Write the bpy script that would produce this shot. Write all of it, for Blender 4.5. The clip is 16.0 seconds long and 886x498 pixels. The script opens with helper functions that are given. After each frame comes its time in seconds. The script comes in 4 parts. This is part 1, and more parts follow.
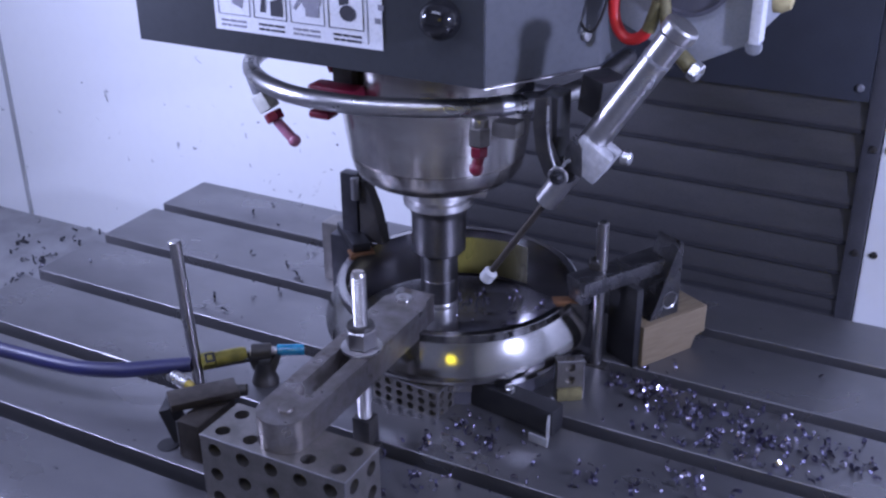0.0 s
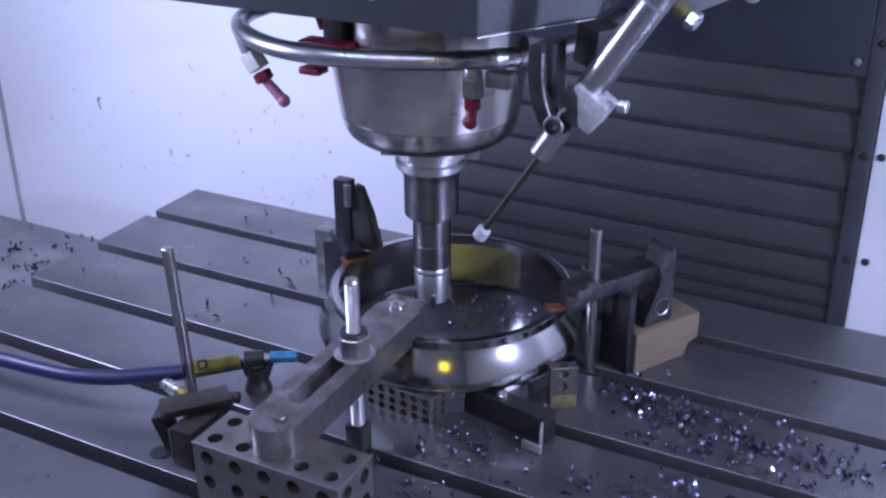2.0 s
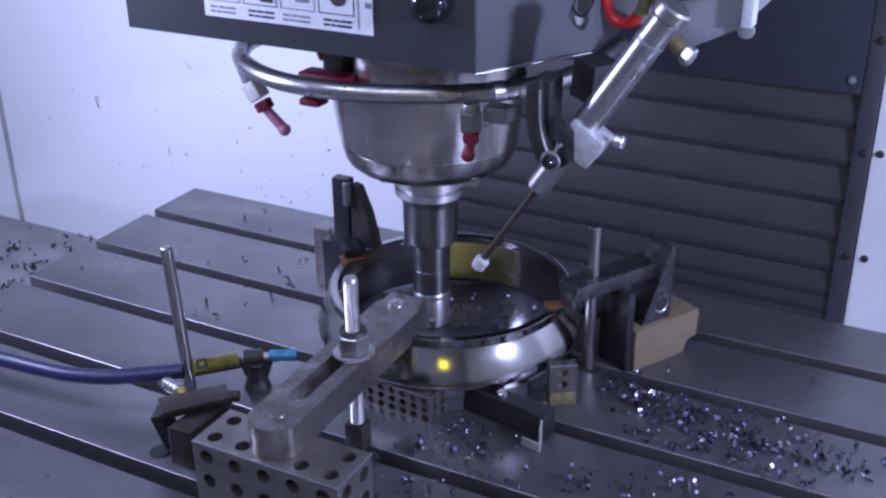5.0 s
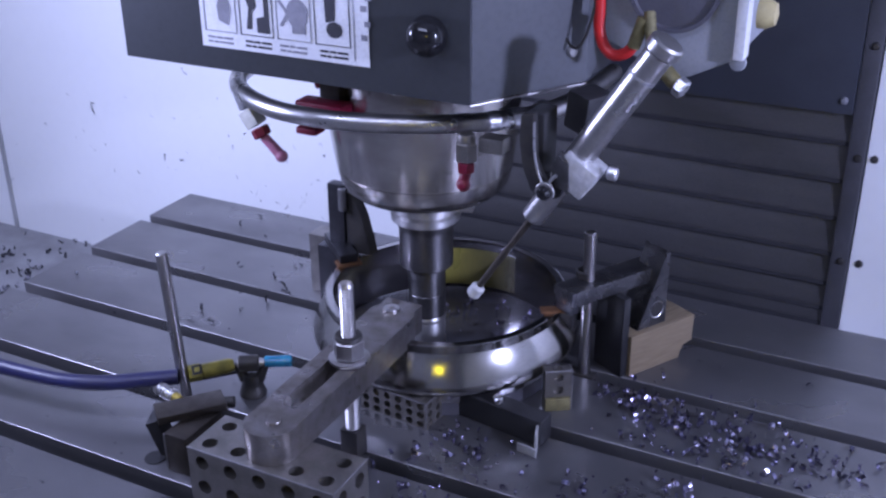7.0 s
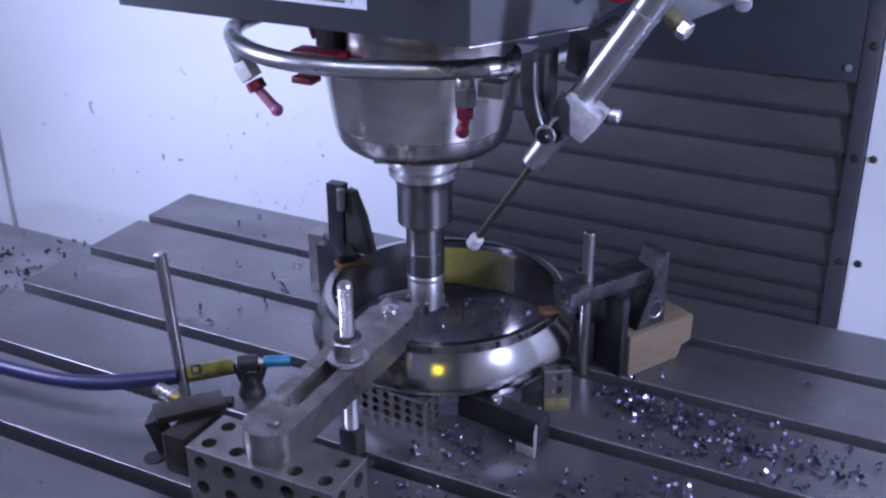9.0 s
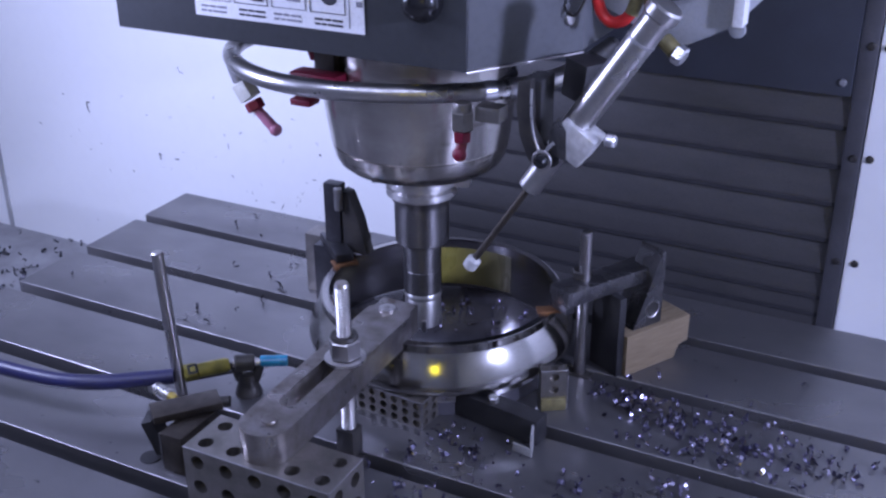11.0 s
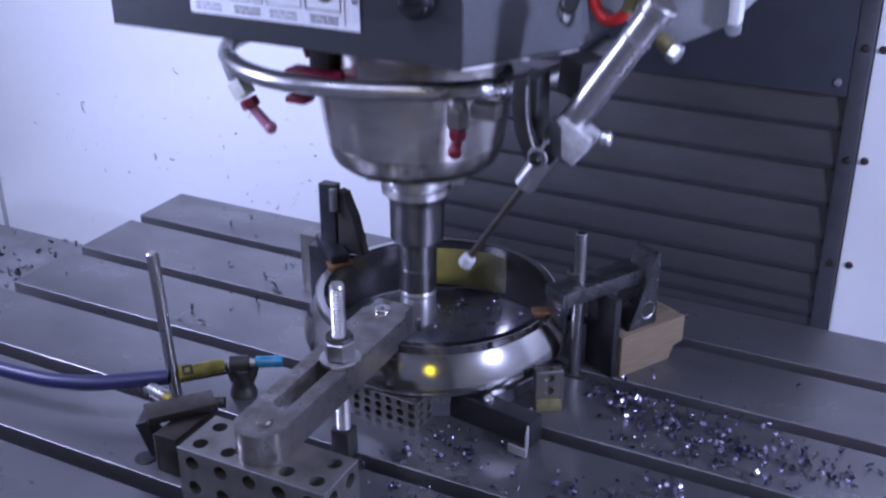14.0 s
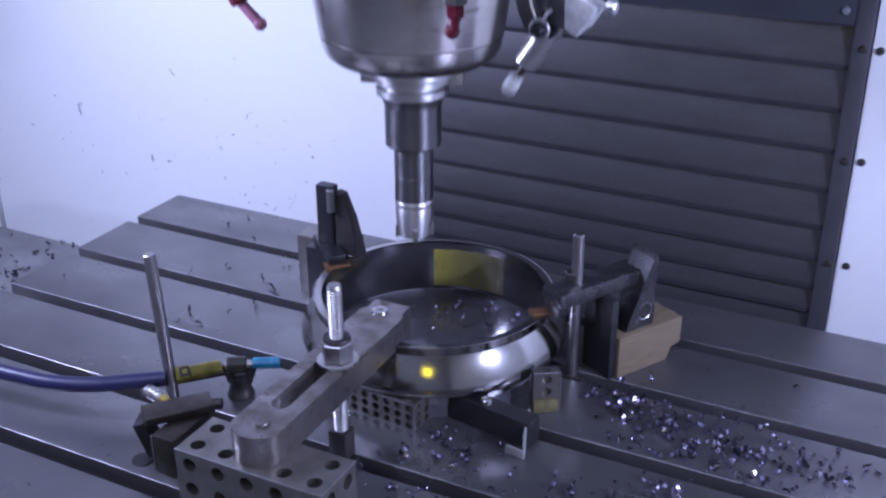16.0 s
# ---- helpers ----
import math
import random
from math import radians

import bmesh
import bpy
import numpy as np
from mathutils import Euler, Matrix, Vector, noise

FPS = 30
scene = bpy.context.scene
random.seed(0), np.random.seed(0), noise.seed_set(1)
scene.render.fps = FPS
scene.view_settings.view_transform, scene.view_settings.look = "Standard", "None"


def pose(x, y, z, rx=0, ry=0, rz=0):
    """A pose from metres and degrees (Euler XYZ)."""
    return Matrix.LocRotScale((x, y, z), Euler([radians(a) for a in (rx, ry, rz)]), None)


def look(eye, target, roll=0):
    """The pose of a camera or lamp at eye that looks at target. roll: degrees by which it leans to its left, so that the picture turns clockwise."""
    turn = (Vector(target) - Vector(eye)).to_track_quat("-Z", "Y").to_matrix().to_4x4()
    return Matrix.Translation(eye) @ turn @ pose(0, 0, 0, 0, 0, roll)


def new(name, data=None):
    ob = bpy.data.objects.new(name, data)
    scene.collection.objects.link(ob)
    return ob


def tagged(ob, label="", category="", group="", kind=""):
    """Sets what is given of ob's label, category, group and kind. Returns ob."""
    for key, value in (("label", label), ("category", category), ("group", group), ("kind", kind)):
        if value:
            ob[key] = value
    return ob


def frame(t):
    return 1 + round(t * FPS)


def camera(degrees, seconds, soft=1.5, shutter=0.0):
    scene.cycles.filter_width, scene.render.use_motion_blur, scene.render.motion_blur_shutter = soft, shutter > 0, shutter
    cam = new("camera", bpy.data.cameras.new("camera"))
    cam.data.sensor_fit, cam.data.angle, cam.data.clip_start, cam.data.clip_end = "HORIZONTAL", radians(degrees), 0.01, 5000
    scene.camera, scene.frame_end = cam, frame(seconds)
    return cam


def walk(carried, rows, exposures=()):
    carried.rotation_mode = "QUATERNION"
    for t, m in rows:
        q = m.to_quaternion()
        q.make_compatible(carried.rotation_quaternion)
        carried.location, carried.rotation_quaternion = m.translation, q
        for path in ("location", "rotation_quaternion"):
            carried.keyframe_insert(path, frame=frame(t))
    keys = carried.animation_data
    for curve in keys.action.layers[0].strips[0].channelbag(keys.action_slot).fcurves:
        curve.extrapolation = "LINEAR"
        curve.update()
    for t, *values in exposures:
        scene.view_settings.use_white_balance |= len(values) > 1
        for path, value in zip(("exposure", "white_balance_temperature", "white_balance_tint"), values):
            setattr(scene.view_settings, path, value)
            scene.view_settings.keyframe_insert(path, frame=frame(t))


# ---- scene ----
EYE = (0.4767, -0.9283, 0.5294)
cam = camera(44.53, 16.0, soft=2.4, shutter=0.5)


def aim(yaw, pitch, roll):
    return pose(*EYE, 90 + pitch, 0, yaw) @ pose(0, 0, 0, 0, 0, roll)


AIMS = [
    (0.0, 28.058, -25.735, -0.541),
    (0.5, 28.104, -25.627, -0.742),
    (1.0, 28.100, -25.464, -0.720),
    (1.5, 27.830, -25.222, -0.612),
    (2.0, 27.647, -25.372, -0.402),
    (2.5, 27.552, -25.525, -0.457),
    (3.0, 27.802, -25.824, -0.504),
    (3.5, 27.666, -25.776, -0.524),
    (4.0, 27.684, -25.735, -0.572),
    (6.5, 27.371, -25.099, -0.535),
    (7.0, 27.316, -25.186, -0.501),
    (7.5, 27.425, -25.222, -0.547),
    (8.0, 27.321, -25.216, -0.446),
    (8.5, 27.319, -25.288, -0.409),
    (9.0, 27.250, -25.190, -0.472),
    (11.5, 26.954, -25.211, -0.240),
    (12.0, 26.765, -25.149, -0.155),
    (12.5, 26.823, -25.296, -0.100),
    (13.0, 26.917, -25.114, -0.091),
    (13.5, 26.900, -25.175, -0.066),
    (14.0, 26.799, -25.158, -0.160),
    (14.5, 26.825, -25.160, -0.199),
    (15.0, 26.849, -25.133, -0.245),
    (15.5, 26.691, -25.086, -0.184),
    (16.0, 26.647, -25.096, -0.128)]
walk(cam, [(t, aim(y, p, r)) for t, y, p, r in AIMS])

# ---- world and lights ----
world = bpy.data.worlds.new("world")
scene.world = world
world.use_nodes = True
wbg = world.node_tree.nodes["Background"]
wbg.inputs[0].default_value = (0.55, 0.6, 1.0, 1)
wbg.inputs[1].default_value = 0.05
scene.view_settings.exposure = 0.0


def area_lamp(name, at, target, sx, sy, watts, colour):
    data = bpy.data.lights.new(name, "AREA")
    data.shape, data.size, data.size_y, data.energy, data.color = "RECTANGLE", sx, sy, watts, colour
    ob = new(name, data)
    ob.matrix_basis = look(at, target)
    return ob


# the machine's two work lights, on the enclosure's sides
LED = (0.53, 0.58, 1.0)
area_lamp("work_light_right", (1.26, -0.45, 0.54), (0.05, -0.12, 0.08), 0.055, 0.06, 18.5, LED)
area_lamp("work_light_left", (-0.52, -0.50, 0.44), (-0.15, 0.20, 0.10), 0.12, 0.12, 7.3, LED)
# fill lamp added under the closed roof to lift the dark areas
area_lamp("roof_fill_light", (0.05, -1.05, 1.285), (0.05, -0.35, 0.0), 1.1, 0.5, 17.5, (0.55, 0.61, 1.0))


# ---- materials ----
def material(name, colour, rough=0.5, metal=0.0, colour2=None, scale=60.0, stretch=(1, 1, 1), bump=0.1,
             rough2=None, detail_scale=400.0, grain_mix=0.35, spots=0.0, spot_colour=(0.02, 0.02, 0.025), spot_scale=30.0, random_tint=0.0, emit=None):
    """Base colour mixed by two noises (broad wear and fine grain), roughness and relief by the grain, optional dark spots."""
    m = bpy.data.materials.new(name)
    m.use_nodes = True
    nt = m.node_tree
    b = nt.nodes["Principled BSDF"]
    tex = nt.nodes.new("ShaderNodeTexCoord")
    mp = nt.nodes.new("ShaderNodeMapping")
    mp.inputs["Scale"].default_value = stretch
    nt.links.new(tex.outputs["Object"], mp.inputs[0])

    def noise_node(sc, detail=4.0):
        n = nt.nodes.new("ShaderNodeTexNoise")
        n.inputs["Scale"].default_value, n.inputs["Detail"].default_value = sc, detail
        nt.links.new(mp.outputs[0], n.inputs["Vector"])
        return n

    def ramp(src, lo, hi, v0, v1):
        r = nt.nodes.new("ShaderNodeMapRange")
        r.inputs[1].default_value, r.inputs[2].default_value = lo, hi
        r.inputs[3].default_value, r.inputs[4].default_value = v0, v1
        nt.links.new(src, r.inputs[0])
        return r.outputs[0]

    def mix(fac, a, c):
        x = nt.nodes.new("ShaderNodeMix")
        x.data_type = "RGBA"
        nt.links.new(fac, x.inputs[0])
        for sock, v in ((x.inputs[6], a), (x.inputs[7], c)):
            if isinstance(v, tuple):
                sock.default_value = (*v, 1)
            else:
                nt.links.new(v, sock)
        return x.outputs[2]

    broad, grain = noise_node(scale), noise_node(detail_scale, 6.0)
    c2 = colour2 or tuple(v * 0.7 for v in colour)
    col = mix(ramp(broad.outputs[0], 0.35, 0.68, 0, 1), colour, c2)
    col = mix(ramp(grain.outputs[0], 0.45, 0.75, 0, grain_mix), col, tuple(v * 0.55 for v in colour))
    if spots:
        sp = noise_node(spot_scale, 3.0)
        col = mix(ramp(sp.outputs[0], 1 - spots, 1 - spots + 0.06, 0, 0.85), col, spot_colour)
    if random_tint:
        oi = nt.nodes.new("ShaderNodeObjectInfo")
        col = mix(ramp(oi.outputs["Random"], 0, 1, 0, random_tint), col, tuple(v * 0.4 for v in colour))
    nt.links.new(col, b.inputs["Base Color"])
    b.inputs["Metallic"].default_value = metal
    r2 = rough2 if rough2 is not None else min(1, rough + 0.18)
    nt.links.new(ramp(broad.outputs[0], 0.3, 0.7, rough, r2), b.inputs["Roughness"])
    if bump:
        bp = nt.nodes.new("ShaderNodeBump")
        bp.inputs["Strength"].default_value, bp.inputs["Distance"].default_value = bump, 0.0006
        nt.links.new(grain.outputs[0], bp.inputs["Height"])
        nt.links.new(bp.outputs[0], b.inputs["Normal"])
    if emit:
        b.inputs["Emission Color"].default_value = (*emit[:3], 1)
        b.inputs["Emission Strength"].default_value = emit[3]
    return m


M_TABLE = material("ground_cast_iron", (0.212, 0.209, 0.214), 0.23, 0.78, (0.165, 0.163, 0.170), 9, (1, 1.4, 1), 0.16, 0.40, 600, 0.25, 0.30, (0.06, 0.06, 0.07), 75)
M_EDGE = material("worn_iron_edge", (0.32, 0.315, 0.32), 0.38, 0.9, (0.18, 0.175, 0.18), 25, (1, 1, 1), 0.1, 0.55)
# near-black base colour carries the shade inside slots and gaps
M_GAPSHADE = material("gap_shade_iron", (0.05, 0.05, 0.055), 0.6, 0.4, None, 60)
def turned(m, amount):
    """Brushing round the part's own upright axis, as a lathe leaves it."""
    b = m.node_tree.nodes["Principled BSDF"]
    tg = m.node_tree.nodes.new("ShaderNodeTangent")
    tg.direction_type, tg.axis = "RADIAL", "Z"
    m.node_tree.links.new(tg.outputs[0], b.inputs["Tangent"])
    b.inputs["Anisotropic"].default_value = amount
    b.inputs["Anisotropic Rotation"].default_value = 0.25
    return m


M_WALL = material("white_enclosure_paint", (0.80, 0.81, 0.82), 0.42, 0, (0.77, 0.785, 0.79), 2, (1, 1, 1), 0.01, 0.5, 60, 0.04)
M_TRAY = material("dirty_tray_steel", (0.36, 0.36, 0.37), 0.42, 0.25, (0.26, 0.26, 0.265), 18, (1, 1, 1), 0.3)
M_LAMELLA = material("grey_way_cover_steel", (0.122, 0.120, 0.123), 0.40, 0.7, (0.088, 0.087, 0.088), 9, (1, 1, 3), 0.14, 0.52, 260, 0.35, 0.33, (0.07, 0.07, 0.075), 26)
M_DARKPANEL = material("dark_blue_grey_panel", (0.028, 0.032, 0.043), 0.5, 0.0, None, 12)
M_FRAME = material("dull_grey_frame", (0.28, 0.28, 0.30), 0.5, 0.5, None, 20)
M_RING = material("polished_steel_ring", (0.44, 0.43, 0.42), 0.12, 1.0, (0.35, 0.34, 0.33), 14, (1, 1, 3), 0.03, 0.19, 300)
M_STEEL = material("machined_steel", (0.58, 0.57, 0.57), 0.22, 1.0, (0.48, 0.47, 0.47), 40, (1, 1, 1), 0.08, 0.4, 500)
M_ROD = material("dull_rod_steel", (0.46, 0.45, 0.45), 0.26, 1.0, (0.30, 0.285, 0.28), 50, (1, 1, 0.4), 0.1, 0.45, 300)
M_TOOL = turned(material("tool_steel", (0.21, 0.205, 0.21), 0.30, 1.0, (0.16, 0.155, 0.16), 60, (1, 1, 1), 0.04, 0.46, 400), 0.75)
M_NOSE = turned(material("spindle_nose_steel", (0.60, 0.575, 0.55), 0.17, 1.0, (0.47, 0.44, 0.41), 22, (1, 1, 2.5), 0.05, 0.27, 350, 0.35, 0.36, (0.26, 0.235, 0.21), 38), 0.6)
M_TURNED = turned(material("turned_steel", (0.66, 0.65, 0.65), 0.36, 1.0, (0.56, 0.55, 0.55), 40, (1, 1, 1), 0.05, 0.46, 500), 0.7)
M_PIPE = material("coolant_pipe_steel", (0.52, 0.515, 0.51), 0.24, 1.0, (0.38, 0.37, 0.365), 45, (1, 1, 1), 0.10, 0.40)
M_BLACK = material("black_oxide_steel", (0.030, 0.029, 0.030), 0.32, 0.35, (0.052, 0.047, 0.041), 55, (1, 1, 1), 0.2, 0.55, 300, 0.3)
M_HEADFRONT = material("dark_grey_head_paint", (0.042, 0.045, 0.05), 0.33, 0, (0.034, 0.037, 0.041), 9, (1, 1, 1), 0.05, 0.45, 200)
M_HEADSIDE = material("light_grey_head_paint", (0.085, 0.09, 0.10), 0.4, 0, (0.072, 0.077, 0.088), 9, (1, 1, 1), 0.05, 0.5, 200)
# pale pink mixes the bright wall's light into the red plastic
M_PINK = material("overlit_red_plastic", (0.38, 0.15, 0.23), 0.3, 0, (0.30, 0.10, 0.16), 60, (1, 1, 1), 0.02)
M_RED = material("red_plastic", (0.155, 0.006, 0.026), 0.3, 0, (0.14, 0.005, 0.02), 60, (1, 1, 1), 0.02)
M_WOOD = material("pine_wood", (0.185, 0.14, 0.085), 0.75, 0, (0.115, 0.088, 0.052), 40, (1, 8, 30), 0.3)
M_BLUEHOSE = material("blue_rubber_hose", (0.014, 0.015, 0.062), 0.34, 0, (0.010, 0.010, 0.040), 30, (1, 1, 1), 0.05)
M_BRASS = material("brass", (0.62, 0.48, 0.10), 0.3, 1.0, (0.45, 0.34, 0.08), 60)
M_COPPER = material("copper_shim", (0.28, 0.145, 0.075), 0.45, 0.8, (0.20, 0.10, 0.05), 80)
# door and roof tones are set by how much light they bounce back
M_DOOR = material("grey_door_paint", (0.33, 0.335, 0.35), 0.45, 0, None, 8)
M_ROOF = material("pale_roof_paint", (0.60, 0.61, 0.63), 0.5, 0, None, 8)
M_KNOB = material("aged_yellow_plastic", (0.42, 0.36, 0.18), 0.45, 0, (0.32, 0.27, 0.13), 60)
M_OLIVE = material("stained_yellow", (0.18, 0.155, 0.07), 0.45, 0.2, (0.10, 0.09, 0.04), 160)
M_BLAST = material("blasted_aluminium", (0.66, 0.66, 0.67), 0.38, 0.6, (0.46, 0.46, 0.47), 130, (1, 1, 1), 0.6, 0.55, 300, 0.4)
M_PLATE = material("pale_steel_plate", (0.46, 0.46, 0.46), 0.35, 0.5, (0.34, 0.34, 0.34), 60)
M_BLACKBAR = material("matt_black_steel", (0.012, 0.012, 0.014), 0.42, 0.1, (0.02, 0.02, 0.022), 50)
M_SEAM = material("seam_grey", (0.48, 0.49, 0.5), 0.5, 0, None, 8)
# colour of a yellow reflection painted onto the ring's inner wall
M_REFLECTION = material("yellow_painted_reflection", (0.34, 0.30, 0.07), 0.22, 0.35, (0.25, 0.22, 0.06), 60, (1, 1, 0.3), 0.05)


def fade_across(m, x0, x1, colour):
    """Blends the base colour towards another between two places along the part's x axis."""
    nt = m.node_tree
    b = nt.nodes["Principled BSDF"]
    src = b.inputs["Base Color"].links[0].from_socket
    tex, sep, rng, mx = (nt.nodes.new("ShaderNode" + k) for k in ("TexCoord", "SeparateXYZ", "MapRange", "Mix"))
    nt.links.new(tex.outputs["Object"], sep.inputs[0])
    nt.links.new(sep.outputs[0], rng.inputs[0])
    rng.inputs[1].default_value, rng.inputs[2].default_value = x0, x1
    mx.data_type = "RGBA"
    nt.links.new(rng.outputs[0], mx.inputs[0])
    nt.links.new(src, mx.inputs[6])
    mx.inputs[7].default_value = (*colour, 1)
    nt.links.new(mx.outputs[2], b.inputs["Base Color"])


# the painted reflection fades to the wall's own tone along x
fade_across(M_REFLECTION, -0.046, 0.020, (0.105, 0.098, 0.065))
M_STRIP = material("dark_grey_strip", (0.10, 0.10, 0.112), 0.45, 0.5, None, 20)
M_RUBBER = material("black_rubber", (0.018, 0.018, 0.022), 0.7, 0, None, 60)
M_DISHWALL = material("bored_steel", (0.52, 0.51, 0.51), 0.13, 1.0, (0.42, 0.41, 0.41), 20, (1, 1, 6), 0.04, 0.20)
M_DISC = material("oily_dark_disc", (0.10, 0.098, 0.113), 0.12, 0.35, (0.072, 0.070, 0.082), 30, (1, 1, 1), 0.03, 0.2)
M_BLOCK = material("oily_block_steel", (0.27, 0.255, 0.24), 0.28, 0.85, (0.18, 0.17, 0.155), 50, (1, 1, 1), 0.12, 0.5, 500)
M_BAR = material("worn_strap_steel", (0.29, 0.275, 0.27), 0.25, 0.9, (0.17, 0.15, 0.135), 55, (1, 1, 1), 0.2, 0.46, 420, 0.35, 0.36, (0.10, 0.075, 0.06), 60)
M_GREYBAR = material("dull_dark_steel", (0.165, 0.162, 0.168), 0.20, 0.85, (0.077, 0.077, 0.081), 50, (1, 1, 1), 0.15)
M_BLACKISH = material("blued_steel", (0.07, 0.07, 0.078), 0.28, 0.8, (0.045, 0.045, 0.05), 50, (1, 1, 1), 0.1)
M_GLOSSBLACK = material("glossy_black_plastic", (0.012, 0.012, 0.014), 0.08, 0, None, 40, (1, 1, 1), 0.0, 0.12)
M_ALU = material("bright_aluminium", (0.74, 0.74, 0.76), 0.24, 1.0, (0.56, 0.56, 0.58), 110, (1, 1, 1), 0.45, 0.40, 260)
M_BROWN = material("oily_brown_steel", (0.072, 0.062, 0.052), 0.35, 0.7, (0.045, 0.039, 0.034), 80)
M_WHITETIP = material("white_plastic_tip", (0.44, 0.44, 0.44), 0.4, 0, (0.34, 0.34, 0.34), 90)
M_YELLOW = material("yellow_brass_paint", (0.30, 0.26, 0.05), 0.36, 0.4, (0.17, 0.15, 0.035), 90, (1, 1, 1), 0.1)
M_CYAN = material("clear_cyan_plastic", (0.015, 0.17, 0.30), 0.12, 0, (0.04, 0.30, 0.46), 90, (1, 1, 1), 0.02)
M_REDHOSE = material("red_rubber_hose", (0.55, 0.02, 0.02), 0.3, 0, (0.42, 0.015, 0.015), 60, (1, 1, 1), 0.03)
M_HEADLIGHT = material("pale_grey_unit_paint", (0.24, 0.25, 0.27), 0.42, 0, (0.21, 0.22, 0.24), 12, (1, 1, 1), 0.05)
M_SMOKE = material("smoked_window", (0.10, 0.10, 0.12), 0.12, 0, None, 20, (1, 1, 1), 0.0)
M_LABEL = material("white_label", (0.72, 0.73, 0.76), 0.35, 0, (0.66, 0.67, 0.70), 30, (1, 1, 1), 0.02)
M_INK = material("black_ink", (0.03, 0.03, 0.04), 0.5, 0, None, 60, (1, 1, 1), 0.0)
M_INKPALE = material("faded_ink", (0.24, 0.24, 0.28), 0.5, 0, (0.18, 0.18, 0.21), 60, (1, 1, 1), 0.0)
M_CHIP = material("bright_steel_chips", (0.40, 0.38, 0.48), 0.18, 1.0, (0.20, 0.18, 0.28), 90, (1, 1, 1), 0.0, 0.30)
M_CHIPBLUE = material("blued_steel_chips", (0.10, 0.095, 0.15), 0.28, 0.9, (0.05, 0.048, 0.07), 90, (1, 1, 1), 0.0, 0.4)
M_CHIPDARK = material("dark_steel_chips", (0.10, 0.10, 0.115), 0.35, 0.7, (0.05, 0.05, 0.06), 90, (1, 1, 1), 0.0)
M_GLOWYELLOW = material("lit_yellow_panel", (0.6, 0.5, 0.05), 0.4, 0, None, 10, (1, 1, 1), 0.0, None, 400, emit=(1.0, 0.82, 0.05, 6.0))
M_WHITEPL = material("white_nylon", (0.62, 0.62, 0.56), 0.4, 0, (0.5, 0.5, 0.45), 60)


# ---- mesh helpers ----
def finish(bm, name, mat, smooth=True, angle=35):
    bmesh.ops.recalc_face_normals(bm, faces=bm.faces[:])
    me = bpy.data.meshes.new(name)
    bm.to_mesh(me)
    bm.free()
    me.materials.append(mat)
    if smooth:
        me.shade_smooth()
        me.set_sharp_from_angle(angle=radians(angle))
    return me


def part(name, bm, mat, parent=None, label="", m=None):
    ob = new(name, finish(bm, name, mat))
    if parent is not None:
        ob.parent = parent
    if m is not None:
        ob.matrix_basis = m
    return tagged(ob, label)


def thing(name, label, category, m=None, group="", kind=""):
    ob = new(name)
    ob.empty_display_size = 0.02
    if m is not None:
        ob.matrix_basis = m
    return tagged(ob, label, category, group, kind)


def solid(name, bm, mat, label, category, m=None, group="", kind=""):
    ob = new(name, finish(bm, name, mat))
    if m is not None:
        ob.matrix_basis = m
    return tagged(ob, label, category, group, kind)


def box(x0, x1, y0, y1, z0, z1, bevel=0.0015, bm=None):
    b = bmesh.new()
    bmesh.ops.create_cube(b, size=1)
    for v in b.verts:
        v.co = Vector(((x0 + x1) / 2 + v.co.x * (x1 - x0), (y0 + y1) / 2 + v.co.y * (y1 - y0), (z0 + z1) / 2 + v.co.z * (z1 - z0)))
    if bevel:
        bmesh.ops.bevel(b, geom=b.edges[:], offset=bevel, segments=2, affect="EDGES", profile=0.6)
    return merge(bm, b)


def merge(bm, b):
    if bm is None:
        return b
    tmp = bpy.data.meshes.new("tmp")
    b.to_mesh(tmp)
    b.free()
    bm.from_mesh(tmp)
    bpy.data.meshes.remove(tmp)
    return bm


def prism(points, z0, z1, bevel=0.0, bm=None):
    b = bmesh.new()
    low = [b.verts.new((x, y, z0)) for x, y in points]
    high = [b.verts.new((x, y, z1)) for x, y in points]
    b.faces.new(low[::-1])
    b.faces.new(high)
    n = len(points)
    for i in range(n):
        b.faces.new((low[i], low[(i + 1) % n], high[(i + 1) % n], high[i]))
    if bevel:
        bmesh.ops.bevel(b, geom=b.edges[:], offset=bevel, segments=2, affect="EDGES", profile=0.6)
    return merge(bm, b)


def lathe(profile, n=48, bm=None, closed=False):
    """Turned form round the z axis from (radius, height) pairs."""
    b = bmesh.new()
    rings = []
    for r, z in profile:
        if r < 1e-6:
            rings.append([b.verts.new((0, 0, z))])
        else:
            rings.append([b.verts.new((r * math.cos(2 * math.pi * i / n), r * math.sin(2 * math.pi * i / n), z)) for i in range(n)])
    pairs = list(zip(rings, rings[1:]))
    if closed:
        pairs.append((rings[-1], rings[0]))
    for p, s in pairs:
        for i in range(n):
            a, c = i, (i + 1) % n
            if len(p) == 1 and len(s) == 1:
                continue
            if len(p) == 1:
                b.faces.new((p[0], s[a], s[c]))
            elif len(s) == 1:
                b.faces.new((p[a], p[c], s[0]))
            else:
                b.faces.new((p[a], p[c], s[c], s[a]))
    return merge(bm, b)


def placed(bm, m):
    bmesh.ops.transform(bm, matrix=m, verts=bm.verts[:])
    return bm


def along(p0, p1):
    """Pose at p0 whose z axis points to p1."""
    p0, p1 = Vector(p0), Vector(p1)
    return Matrix.Translation(p0) @ (p1 - p0).to_track_quat("Z", "Y").to_matrix().to_4x4()


